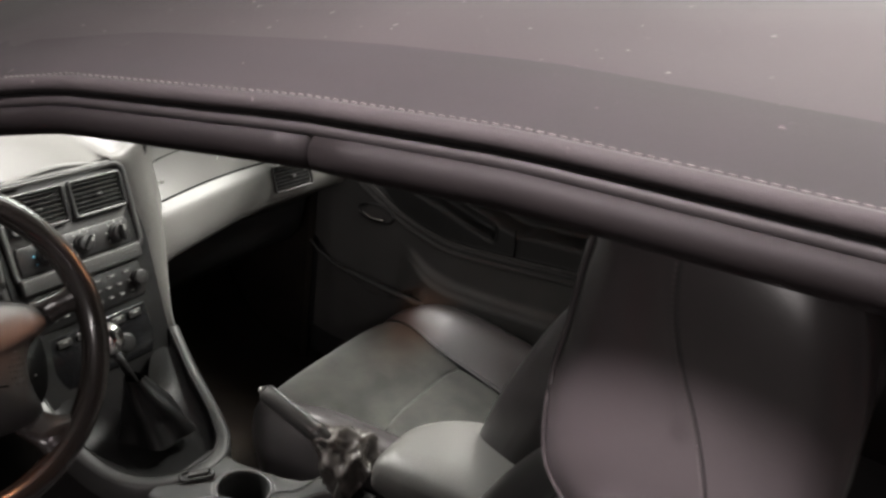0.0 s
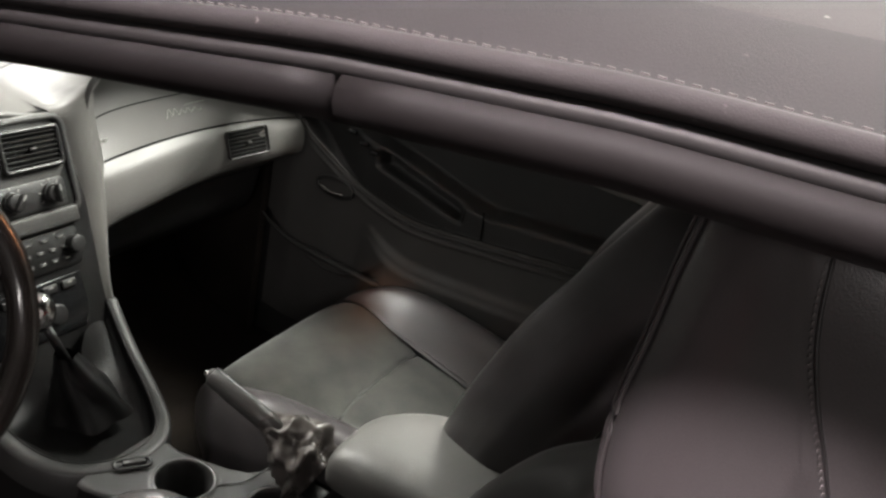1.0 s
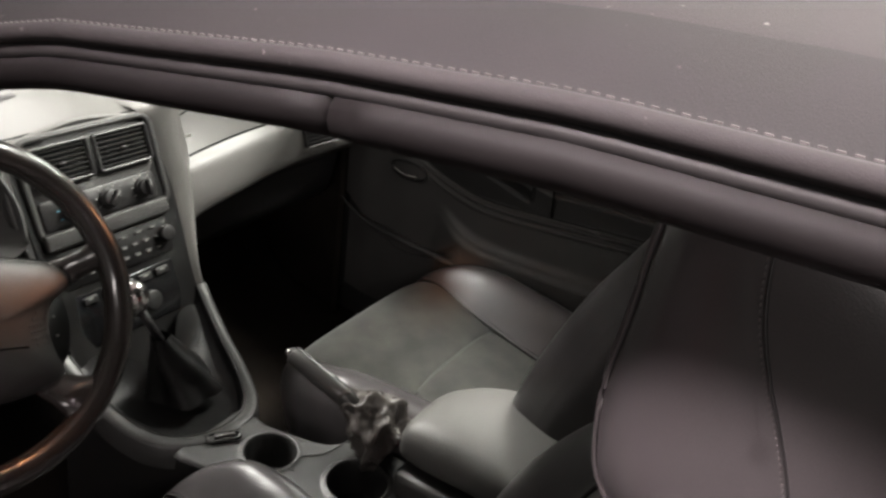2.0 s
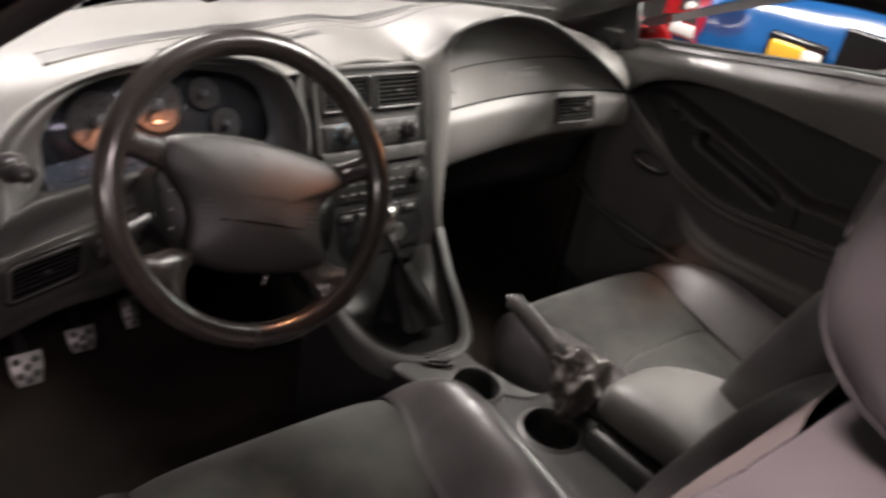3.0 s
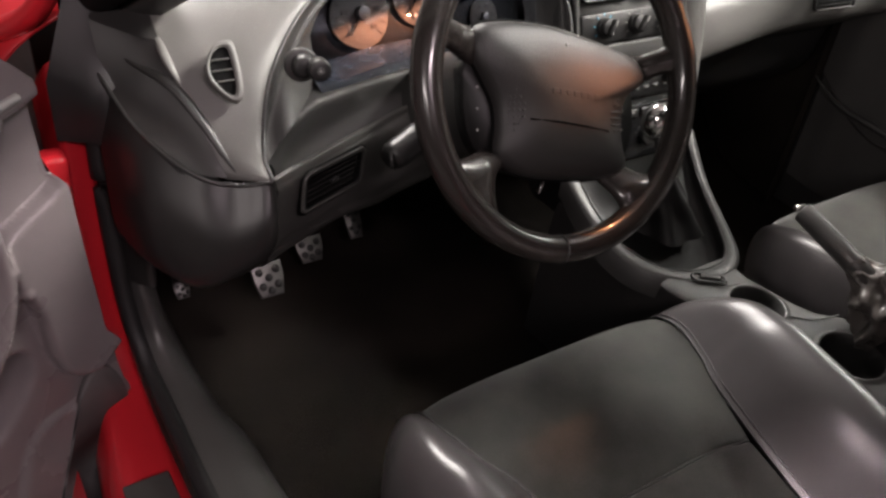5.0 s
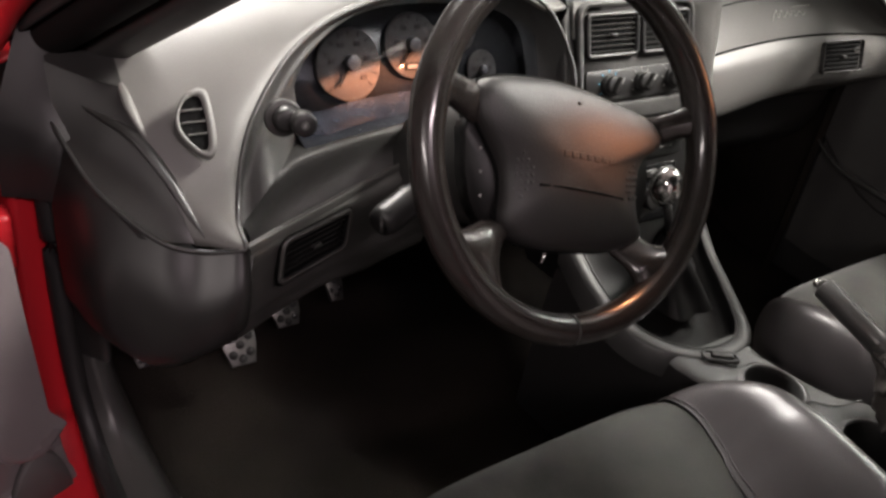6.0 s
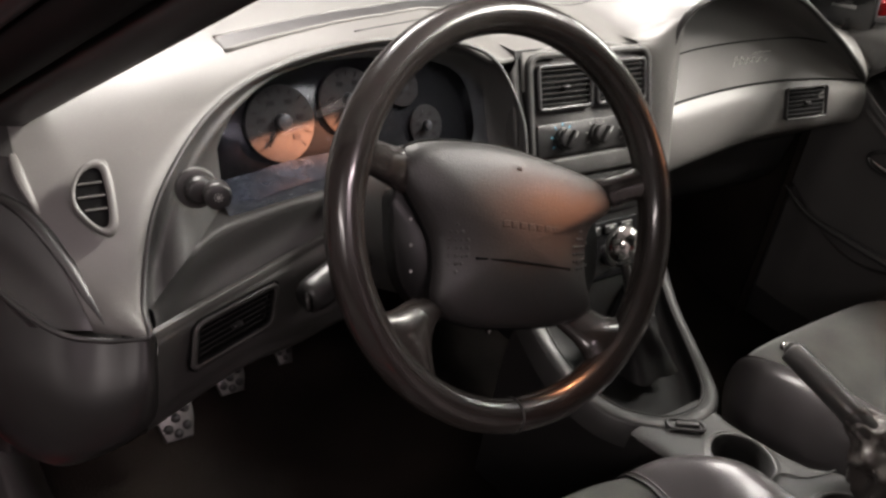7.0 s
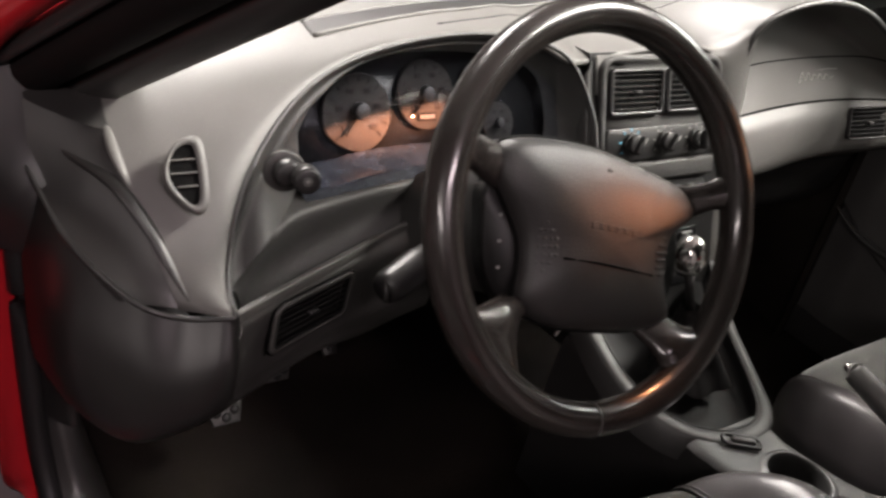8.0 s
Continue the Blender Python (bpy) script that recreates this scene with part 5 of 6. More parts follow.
for d, w, h in ((-0.075, 0.062, 0.062), (-0.10, 0.070, 0.068), (-0.17, 0.072, 0.066), (-0.25, 0.07, 0.06), (-0.32, 0.066, 0.055)):
    rows.append([wm @ Vector((w * math.copysign(abs(math.cos(a)) ** 0.7, math.cos(a)), -0.012 + h * math.copysign(abs(math.sin(a)) ** 0.7, math.sin(a)), d)) for a in (2 * math.pi * k / 28 for k in range(28))])
part("shroud", loft([[*q, q[0]] for q in rows], 1, 3), VINYL_DARK, col, "dark grey column shroud")
st_path = spline([(-0.41, 0.085, 0.742), (-0.45, 0.075, 0.733), (-0.482, 0.063, 0.725), (-0.508, 0.054, 0.719)], 16)
stalk = part("stalk", tube(st_path, [0.010] * 4 + [0.0145] * 4 + [0.0172] * 6 + [0.0165, 0.014], 18), PLASTIC, col, "black turn signal stalk")
part("stalk_end", disc(0.0115, 0.004, axes(st_path[-1], (0.3, 0.6, 0.1), (0.0, 0.2, 1)), 16, 0.001), VINYL_DARK, stalk)
key_m = axes((-0.295, 0.026, 0.652), (0.5, 0.3, 0.75), (0, 0.8, -0.3))
part("ignition_key", rbox((0.030, 0.0075, 0.003), 0.001, 1, key_m), CHROME, col, "bright metal ignition key")
part("ignition_barrel", disc(0.014, 0.02, axes((-0.29, 0.045, 0.665), (1, 0, 0), (0, 0.4, 0.9)), 18, 0.002), PLASTIC, col)

# ---- pedals ----


def pedal(x, y, z, w, h, name, label, tilt=35):
    m = axes((x, y, z), (1, 0, 0), (0, math.sin(radians(tilt)), math.cos(radians(tilt))))
    ob = thing(name, (x, y, z), label, "pedal", "pedals")
    part("arm", tube([(x, y + 0.02, z), (x, y + 0.07, z + 0.08), (x, y + 0.08, z + 0.25)], 0.008, 8), PLASTIC, ob)
    prof = [(-w / 2, h / 2), (-w / 2 * 0.98, 0), (-w / 2 * 0.72, -h / 2), (w / 2 * 0.72, -h / 2), (w / 2 * 0.98, 0), (w / 2, h / 2)]
    part("pad", plate(prof, 0.006, m, 0.002), ALU, ob, "drilled bright aluminium pad")
    for i, (u, v) in enumerate(((-0.28, 0.25), (0.28, 0.25), (0.0, 0.05), (-0.25, -0.18), (0.25, -0.18), (0.0, -0.33))):
        part("stud", disc(w * 0.125, 0.0022, m @ Matrix.Translation((u * w, v * h, 0.0055)), 14, 0), RUBBER_BLACK, ob)


pedal(-0.536, 0.352, 0.345, 0.052, 0.056, "clutch_pedal", "drilled aluminium clutch pedal over dark carpet")
pedal(-0.422, 0.44, 0.312, 0.050, 0.045, "brake_pedal", "drilled aluminium brake pedal over dark carpet")
pedal(-0.325, 0.462, 0.33, 0.032, 0.060, "accelerator_pedal", "drilled aluminium accelerator pedal over dark carpet")
# small lever on the kick panel, built with the pedal's shape
pedal(-0.668, 0.375, 0.352, 0.024, 0.027, "kick_lever", "small drilled aluminium lever on the kick panel, built as a pedal")

# kick panel and sill trim inside the doorway
kick = thing("kick_panel", (-0.76, 0.2, 0.24), "dark grey plastic kick panel and sill trim", "trim panel")
part("kick_upper", loft([[(-0.778, 0.205 + o, z), (-0.765, 0.178 + o, z), (-0.745, 0.182 + o, z), (-0.735, 0.40, z)] for z, o in ((0.735, 0.004), (0.71, 0.0), (0.66, 0.0), (0.53, 0.01))], 4, 4), VINYL_DARK, kick, "dark pillar trim")
part("kick_lower", loft([[(-0.775, 0.215, 0.525), (-0.762, 0.195, 0.525), (-0.742, 0.24, 0.525), (-0.73, 0.45, 0.525)], [(-0.772, 0.185, 0.455), (-0.752, 0.17, 0.452), (-0.732, 0.22, 0.44), (-0.725, 0.45, 0.44)], [(-0.770, 0.10, 0.418), (-0.735, 0.09, 0.412), (-0.712, 0.10, 0.38), (-0.70, 0.30, 0.30)], [(-0.770, -0.05, 0.412), (-0.73, -0.05, 0.41), (-0.69, -0.05, 0.37), (-0.675, 0.0, 0.25)], [(-0.770, -0.8, 0.412), (-0.73, -0.8, 0.41), (-0.69, -0.8, 0.37), (-0.675, -0.8, 0.25)]], 5, 5), VINYL_DOOR, kick, "grey scuffed sill trim")
part("kick_joint", tube([(-0.775, 0.212, 0.527), (-0.762, 0.192, 0.527), (-0.744, 0.236, 0.527)], 0.002, 6), BEZEL, kick)

# ---- seats ----


def car_seat(name, cx, front, label, drop_top=0.0, plump=0.0, group="front seats"):
    """A bucket seat: cx its middle across the car, front the y of the cushion's front edge."""
    s = thing(name, (cx, front - 0.3, 0.24), label, "car seat", group)
    SEAM = [(-0.55, 0.120), (-0.30, 0.124), (-0.235, 0.130), (-0.16, 0.152), (-0.10, 0.176), (-0.05, 0.190), (0.01, 0.192)]
    RISE = [(-0.55, 0.058), (-0.30, 0.060), (-0.18, 0.056), (-0.10, 0.045), (-0.04, 0.030), (0.01, 0.014)]
    LINE = ((-0.016, 0.130), (-0.004, 0.10), (0.003, 0.06), (-0.002, 0.024), (-0.020, 0.004), (-0.06, -0.006), (-0.11, -0.004), (-0.16, 0.0), (-0.215, 0.007), (-0.225, 0.011), (-0.235, 0.008), (-0.30, 0.016), (-0.40, 0.035), (-0.50, 0.05))

    def insert_rows(n=11):
        secs = []
        for y, drop in LINE:
            w = lerp_table(SEAM, y)
            row = []
            for i in range(n):
                k = -1 + 2 * i / (n - 1)
                puff = 0.006 * math.sin(math.pi * min(1.0, max(0.0, -y) / 0.225)) * (1 - k * k)
                row.append((cx + w * k, front + y - 0.010 * k ** 4, 0.490 - drop + puff - 0.003 * abs(k) ** 12))
            secs.append(row)
        return secs

    def bolster_rows(sg):
        secs = []
        for y, drop in LINE[:8] + LINE[11:]:
            w, h = lerp_table(SEAM, y), lerp_table(RISE, y) + plump * smooth_step(0.02, -0.05, y)
            row = []
            for v, up, low in ((0.0, -0.004, 0), (0.06, 0.10, 0), (0.2, 0.42, 0), (0.38, 0.80, 0), (0.56, 1.0, 0), (0.72, 0.92, 0), (0.86, 0.55, -0.006), (0.96, 0.0, -0.026), (1.0, 0.0, -0.07), (0.98, 0.0, -0.13)):
                x = cx + sg * (w + (0.288 - w) * v)
                back = 0.105 * v ** 1.9 * smooth_step(-0.34, -0.02, y)
                row.append((x, front + y - 0.010 - back, max(0.33, 0.490 - drop + h * up + low)))
            secs.append(row)
        return secs

    part("cushion_insert", loft(insert_rows(), 3, 5), SUEDE, s, "charcoal suede cushion insert, slightly worn")
    for sg in (1, -1):
        rows_ = bolster_rows(sg)
        part("cushion_bolster", loft(rows_, 4, 5), LEATHER, s, "creased black leather side bolster")
        path = [Vector(r[0]) + Vector((0, 0.001, 0.0012)) for r in rows_[2:]]
        part("cushion_seam", tube(spline(path, 60), 0.0013, 6), RUBBER_BLACK, s, "stitched seam")
        path = [Vector(r[1]).lerp(Vector(r[0]), 0.35) + Vector((0, 0.001, 0.0016)) for r in rows_[2:]]
        part("welt", tube(spline(path, 60), 0.0008, 6), LEATHER, s)
    cross = [Vector((cx + 0.129 * k, front - 0.225 - 0.010 * k ** 4, 0.4805)) for k in (-1, -0.5, 0, 0.5, 1)]
    part("cushion_seam", tube(spline(cross, 24), 0.0018, 6), RUBBER_BLACK, s)
    part("seat_base", rbox((0.44, 0.40, 0.14), 0.02, 3, Matrix.Translation((cx, front - 0.27, 0.31))), PLASTIC, s, "black seat base")
    part("front_skirt", loft([[(cx + 0.25 * u, front - 0.012 - 0.07 * u * u, 0.372) for u in (-1, -0.5, 0, 0.5, 1)], [(cx + 0.25 * u, front - 0.02 - 0.07 * u * u, 0.33) for u in (-1, -0.5, 0, 0.5, 1)], [(cx + 0.24 * u, front - 0.04 - 0.05 * u * u, 0.27) for u in (-1, -0.5, 0, 0.5, 1)]], 4, 4), LEATHER, s, "black leather front skirt")

    # backrest: (y of the bolsters' front, z, half width, how far the bolsters stand forward of the insert)
    spine = ((-0.400, 0.48, 0.215, 0.0), (-0.425, 0.58, 0.226, 0.030), (-0.450, 0.67, 0.235, 0.055), (-0.475, 0.74, 0.238, 0.060), (-0.508, 0.82, 0.235, 0.055), (-0.552, 0.90, 0.222, 0.035), (-0.592, 0.97, 0.20, 0.015), (-0.622, 1.02, 0.175, 0.005), (-0.640, 1.05, 0.15, 0.0))
    spine = [(y - fw, z - drop_top * smooth_step(0.86, 1.0, z), hw, fw) for y, z, hw, fw in spine]

    def back(a0, a1, n=9):
        secs = []
        for y, z, hw, fw in spine:
            row = []
            for i in range(n):
                u = a0 + (a1 - a0) * i / (n - 1)
                au = abs(u)
                fwd = fw * smooth_step(0.44, 0.80, au) - 0.05 * smooth_step(0.86, 1.0, au) ** 2
                row.append((cx + hw * u, front + y + fwd + 0.012 * (1 - min(1.0, au / 0.5) ** 2), z))
            secs.append(row)
        return secs

    part("back_insert", loft(back(-0.47, 0.47), 3, 5), LEATHER_TAUPE, s, "taupe backrest insert with sewn pleats")
    for a, b in ((0.465, 1.0), (-1.0, -0.465)):
        part("back_bolster", loft(back(a, b), 3, 5), LEATHER, s, "black leather backrest bolster")
    for u in (-0.47, 0.47):
        part("back_seam", tube(spline([Vector(r[0]) + Vector((0, 0.002, 0)) for r in back(u, u + 0.1, 2)][:7], 40), 0.0018, 6), RUBBER_BLACK, s, "stitched seam")
    rows_ = loft(back(-0.47, 0.47), 3, 5)
    face = BVHTree.FromBMesh(rows_)
    rows_.free()
    for k in range(4):
        z0 = 0.80 + 0.016 * k
        line = []
        for u in (-0.44, -0.3, -0.1, 0.1, 0.3, 0.44):
            x, z = cx + 0.23 * u, z0 + 0.05 * u * u
            hit = face.ray_cast(Vector((x, front + 0.3, z)), Vector((0, -1, 0)))[0]
            if hit:
                line.append(hit + Vector((0, 0.0006, 0)))
        if len(line) > 3:
            part("back_pleat", tube(spline(line, 24), 0.0016, 6), RUBBER_BLACK, s, "sewn pleat")
    for sg in (-1, 1):
        side = []
        for y, z, hw, fw in spine:
            x0, y0 = cx + sg * hw, front + y + fw - 0.05
            side.append([(x0, y0, z), (x0 + sg * 0.008, y0 - 0.03, z), (x0 + sg * 0.004, y0 - 0.08, z), (x0 - sg * 0.03, y0 - 0.12, z - 0.003)])
        part("back_side", loft(side, 4, 5), LEATHER, s, "black leather backrest side panel")
    rear = []
    for y, z, hw, fw in spine:
        y0 = front + y + fw - 0.17
        rear.append([(cx + (hw - 0.03) * u, y0 - 0.015 * (1 - u * u), z - 0.003) for u in (-1, -0.5, 0, 0.5, 1)])
    part("back_shell", loft(rear, 4, 5), LEATHER, s, "black backrest rear shell")
    y, z, hw, fw = spine[-1]
    crown = [[(cx + hw * u, front + y + fw - 0.17 * f, z + 0.012 * math.sin(math.pi * f) * (1 - 0.7 * u * u)) for u in (-1, -0.7, 0, 0.7, 1)] for f in (0.0, 0.3, 0.6, 1.0)]
    part("back_crown", loft(crown, 4, 4), LEATHER, s)

    # head restraint: side view outline (y, z) swept across with rounded flanks
    yo = front + 0.088
    prof = spline([(0, -0.738, 1.240), (0, -0.721, 1.225), (0, -0.7155, 1.195), (0, -0.7135, 1.160), (0, -0.711, 1.130), (0, -0.7125, 1.100), (0, -0.7195, 1.076), (0, -0.742, 1.055), (0, -0.775, 1.043), (0, -0.81, 1.042), (0, -0.833, 1.062), (0, -0.843, 1.11), (0, -0.838, 1.17), (0, -0.818, 1.22), (0, -0.78, 1.243)], 72, True)
    mid = Vector((0, -0.776, 1.14))
    hx = cx + 0.015
    FLANK = [(0.03, 0.1195), (0.2, 0.1190), (0.4, 0.1178), (0.58, 0.1155), (0.75, 0.1115), (0.88, 0.1050), (0.96, 0.0985), (1.0, 0.092)]
    half = [(xo, f) for f, xo in FLANK]
    rings = []
    for xo, f in [(-x, f) for x, f in half] + [(-0.06, 1.025), (0, 1.04), (0.06, 1.025)] + half[::-1]:
        rings.append([(hx + xo, yo + mid.y + (q.y - mid.y) * f, mid.z + (q.z - mid.z) * f) for q in prof])

    def flank_point(sg, y, z):
        """A point on the head restraint's flank at car depth y and height z."""
        d = Vector((0, y - mid.y, z - mid.z))
        edge = max(prof, key=lambda q: (q - mid).normalized().dot(d.normalized()))
        return Vector((hx + sg * (lerp_table(FLANK, d.length / (edge - mid).length) + 0.0004), yo + y, z))

    hr = part("head_restraint", caps(loft([[*r, r[0]] for r in rings], 1, 4)), LEATHER, s, "black leather head restraint with piping")
    for sg in (-1, 1):
        for xo, f in ((0.0925, 1.0), (0.0985, 0.968)):
            part("piping", tube([(hx + sg * (xo + 0.0004), yo + mid.y + (q.y - mid.y) * f * 1.004, mid.z + (q.z - mid.z) * f * 1.004) for q in prof[0:42]], 0.0012, 6), LEATHER, hr, "twin piping")
        track = spline([(0, -0.757, 1.222), (0, -0.762, 1.192), (0, -0.770, 1.170), (0, -0.780, 1.150), (0, -0.790, 1.126), (0, -0.802, 1.085)], 40)
        seam = [flank_point(sg, q.y, q.z) for q in track]
        part("seam", tube(seam, 0.0007, 6), RUBBER_BLACK, hr, "stitched side seam")
        stitch = bmesh.new()
        for q in spline([v + Vector((sg * 0.0003, 0.0018, 0)) for v in seam], 58):
            stitch = merge(stitch, rbox((0.0005, 0.0006, 0.0015), 0, 1, Matrix.Translation(q)))
        part("stitching", stitch, THREAD, hr, "pale stitching", False)
    for sx in (-0.05, 0.05):
        part("post", tube([(hx + sx, yo - 0.79, 1.06), (hx + sx, yo - 0.765, 0.97)], 0.006, 8), CHROME, hr)
    return s


car_seat("driver_seat", -0.355, -0.088, "black leather driver's bucket seat with charcoal suede insert", 0.035, 0.024)
car_seat("passenger_seat", 0.378, -0.004, "black leather passenger bucket seat with charcoal suede insert")
# belt buckle beside the driver's cushion
bk = thing("belt_buckle", (-0.08, -0.40, 0.45), "black belt buckle with a red release button", "belt buckle")
bkm = axes((-0.078, -0.395, 0.463), (1, 0.2, 0), (0, 0.5, 0.86))
part("buckle_body", rbox((0.035, 0.06, 0.02), 0.004, 2, bkm), PLASTIC, bk)
part("buckle_button", rbox((0.024, 0.006, 0.013), 0.0015, 2, bkm @ Matrix.Translation((0, 0.031, 0))), PINK, bk, "pale red release button")

# ---- doors ----
OVAL_TOP = [(-0.95, 0.79), (-0.62, 0.835), (-0.506, 0.851), (-0.25, 0.868), (-0.049, 0.873), (0.04, 0.866), (0.10, 0.852), (0.15, 0.832), (0.178, 0.81), (0.195, 0.79)]
OVAL_LOW = [(-0.95, 0.76), (-0.62, 0.71), (-0.454, 0.694), (-0.252, 0.674), (-0.117, 0.664), (-0.04, 0.675), (0.034, 0.699), (0.11, 0.737), (0.165, 0.768), (0.195, 0.79)]
ARM_TOP = [(-0.95, 0.77), (-0.488, 0.752), (-0.30, 0.742), (-0.25, 0.738), (-0.15, 0.762), (-0.07, 0.785), (0.05, 0.815), (0.12, 0.822), (0.195, 0.80)]


def smooth_table(table):
    """The same table with a smooth curve between its entries."""
    pts = spline_by_index([(a, b, 0) for a, b in table], 8)
    return [(q.x, q.y) for q in pts]


OVAL_TOP, OVAL_LOW, ARM_TOP = smooth_table(OVAL_TOP), smooth_table(OVAL_LOW), smooth_table(ARM_TOP)
RIDGE = smooth_table([(-0.95, 0.58), (-0.6, 0.578), (-0.4, 0.575), (-0.25, 0.568), (-0.13, 0.566), (-0.06, 0.582), (0.0, 0.615), (0.08, 0.64), (0.27, 0.65)])
BULGE = smooth_table([(-0.95, 0.30), (-0.15, 0.60), (-0.08, 0.575), (-0.03, 0.53), (0.02, 0.49), (0.07, 0.478), (0.12, 0.485), (0.19, 0.52), (0.27, 0.57)])


def sill_top(y):
    """Height of the door's window sill, rising to the rear."""
    return min(0.985, 0.928 - 0.165 * y)


def door_skin():
    """Inner skin of a door: depth into the door over (y, z), from its hinge edge back."""
    rows = []
    for j in range(201):
        row = []
        for i in range(301):
            y = 0.27 - 1.22 * i / 300
            z = 0.30 + (sill_top(y) - 0.30) * j / 200
            zt, zl, za = lerp_table(OVAL_TOP, y), lerp_table(OVAL_LOW, y), lerp_table(ARM_TOP, y)
            inside = smooth_step(-0.004, 0.012, min(zt - z, z - zl)) if y < 0.195 else 0.0
            d = 0.045 * inside * (1 - 0.0)
            arm = inside * smooth_step(-0.002, 0.016, za - z)
            d -= 0.05 * arm * smooth_step(0.19, 0.02, y)
            # double groove along the lower edge of the oval
            for off, amp in ((-0.004, -0.004), (0.004, 0.006), (0.011, -0.004), (0.018, 0.006), (0.025, -0.004)):
                d += amp * math.exp(-(((z - (zl - off)) / 0.003) ** 2)) * smooth_step(0.19, 0.12, y)
            # pocket under a sloping ridge, bulge ahead of it
            ridge, low_b = lerp_table(RIDGE, y), lerp_table(BULGE, y)
            back = smooth_step(0.02, -0.08, y)
            d -= back * (0.022 * smooth_step(-0.004, 0.02, ridge - z) + 0.010 * math.exp(-(((z - ridge) / 0.008) ** 2)))
            d += (1 - back) * 0.035 * smooth_step(0.0, 0.02, low_b - z)
            # finger hollow in the pull, and the sill rolling outward at the top
            d += 0.035 * smooth_step(0.016, 0.004, abs(z - (za - 0.034)) - 0.006) * smooth_step(0.02, 0.0, max(y + 0.02, -0.19 - y)) * smooth_step(0.004, 0.016, z - zl)
            d += 0.035 * smooth_step(-0.055, 0.0, z - sill_top(y)) ** 2
            d += 0.012 * smooth_step(0.19, 0.27, y)
            row.append((d, y, z))
        rows.append(row)
    return rows


SKIN = door_skin()


def door_parts(ob, m, flip):
    """m takes (depth, y, z) of the inner skin to the car; flip turns depth for the other side."""
    def put(d, y, z):
        return m @ Vector((d * flip, y, z))

    def in_oval(y, z):
        return y < 0.192 and lerp_table(OVAL_LOW, y) < z < lerp_table(OVAL_TOP, y)

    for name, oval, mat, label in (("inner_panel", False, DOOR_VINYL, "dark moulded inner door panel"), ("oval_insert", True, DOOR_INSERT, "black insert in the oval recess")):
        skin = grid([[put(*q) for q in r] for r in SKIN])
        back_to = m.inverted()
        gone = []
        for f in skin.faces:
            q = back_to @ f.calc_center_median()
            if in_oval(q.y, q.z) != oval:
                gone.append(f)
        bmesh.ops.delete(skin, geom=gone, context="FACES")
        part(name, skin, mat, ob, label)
    part("outer_skin", loft([[put(0.19, y, 0.30), put(0.24, y, 0.55), put(0.235, y, 0.80), put(0.17, y, sill_top(y) - 0.03), put(0.09, y, sill_top(y) - 0.005)] for y in (0.27, -0.2, -0.6, -0.95)], 4, 4), RED, ob, "glossy red outer door skin")
    for y in (0.27, -0.95):
        zs = [0.30 + (sill_top(y) - 0.30) * k / 10 for k in range(11)]
        part("end_face", grid([[put(0.005, y, z) for z in zs], [put(lerp_table([(0.3, 0.19), (0.55, 0.24), (0.8, 0.235), (0.93, 0.17), (0.98, 0.085)], z), y, z) for z in zs]]), RUBBER_BLACK, ob, "black sealed door end", False)
    strip = []
    for i in range(101):
        y = 0.262 - 1.20 * i / 100
        z0 = (lerp_table(OVAL_TOP, y) if y < 0.185 else 0.80 + 0.35 * (y - 0.185)) + 0.005
        row = []
        for k in range(13):
            z = z0 + (sill_top(y) - 0.004 - z0) * k / 12
            row.append(put(-0.003 + 0.035 * smooth_step(-0.055, 0.0, z - sill_top(y)) ** 2 + 0.012 * smooth_step(0.19, 0.27, y), y, z))
        strip.append(row)
    part("upper_trim", grid(strip), VINYL_DOOR, ob, "smooth grey vinyl strip under the window")
    part("window_ledge", loft([[put(0.03, y, sill_top(y) - 0.003), put(0.045, y, sill_top(y) + 0.006), put(0.07, y, sill_top(y) + 0.002)] for y in (0.27, 0.0, -0.3, -0.6, -0.95)], 3, 4), PLASTIC, ob, "black window sill ledge")
    part("window_seal", tube([put(0.075, y, sill_top(y) + 0.006) for y in (0.20, 0.0, -0.3, -0.34, -0.6, -0.95)], 0.006, 8), RUBBER_BLACK, ob, "black window seal")
    part("oval_trim", tube(spline([put(0.004, y, lerp_table(OVAL_TOP, y) + 0.002) for y in (0.192, 0.178, 0.15, 0.10, 0.04, -0.05, -0.25, -0.5)], 50), 0.0032, 8), TRIM_GREY, ob, "raised grey bead round the oval recess")
    part("oval_trim", tube(spline([put(0.002, y, lerp_table(OVAL_LOW, y) - 0.002) for y in (0.192, 0.165, 0.11, 0.034, -0.04, -0.117, -0.252, -0.454, -0.62)], 50), 0.0032, 8), TRIM_GREY, ob, "raised grey bead round the oval recess")
    for k, (y, z) in enumerate(((0.062, 0.802), (0.030, 0.787), (0.005, 0.775))):
        part("window_switch", rbox((0.014, 0.020, 0.010), 0.003, 2, Matrix.Translation(put(-0.008, y, z)) @ m.to_3x3().to_4x4()), GLOSS, ob, "black window switch")
    part("pull_joint", tube([put(-0.008, -0.25, 0.738), put(-0.010, -0.253, 0.72), put(-0.009, -0.256, 0.682)], 0.002, 6), INK, ob)
    bezel = [put(-0.004, 0.085 + 0.045 * math.cos(a), 0.672 + 0.020 * math.sin(a)) for a in (2 * math.pi * k / 28 for k in range(28))]
    part("latch_bezel", tube(bezel, 0.004, 8, True), PLASTIC, ob, "oval black latch recess")
    part("door_latch", tube(spline([put(-0.008, 0.12, 0.668), put(-0.012, 0.09, 0.662), put(-0.010, 0.06, 0.664)], 14), 0.0045, 8), CHROME, ob, "small bright latch handle")



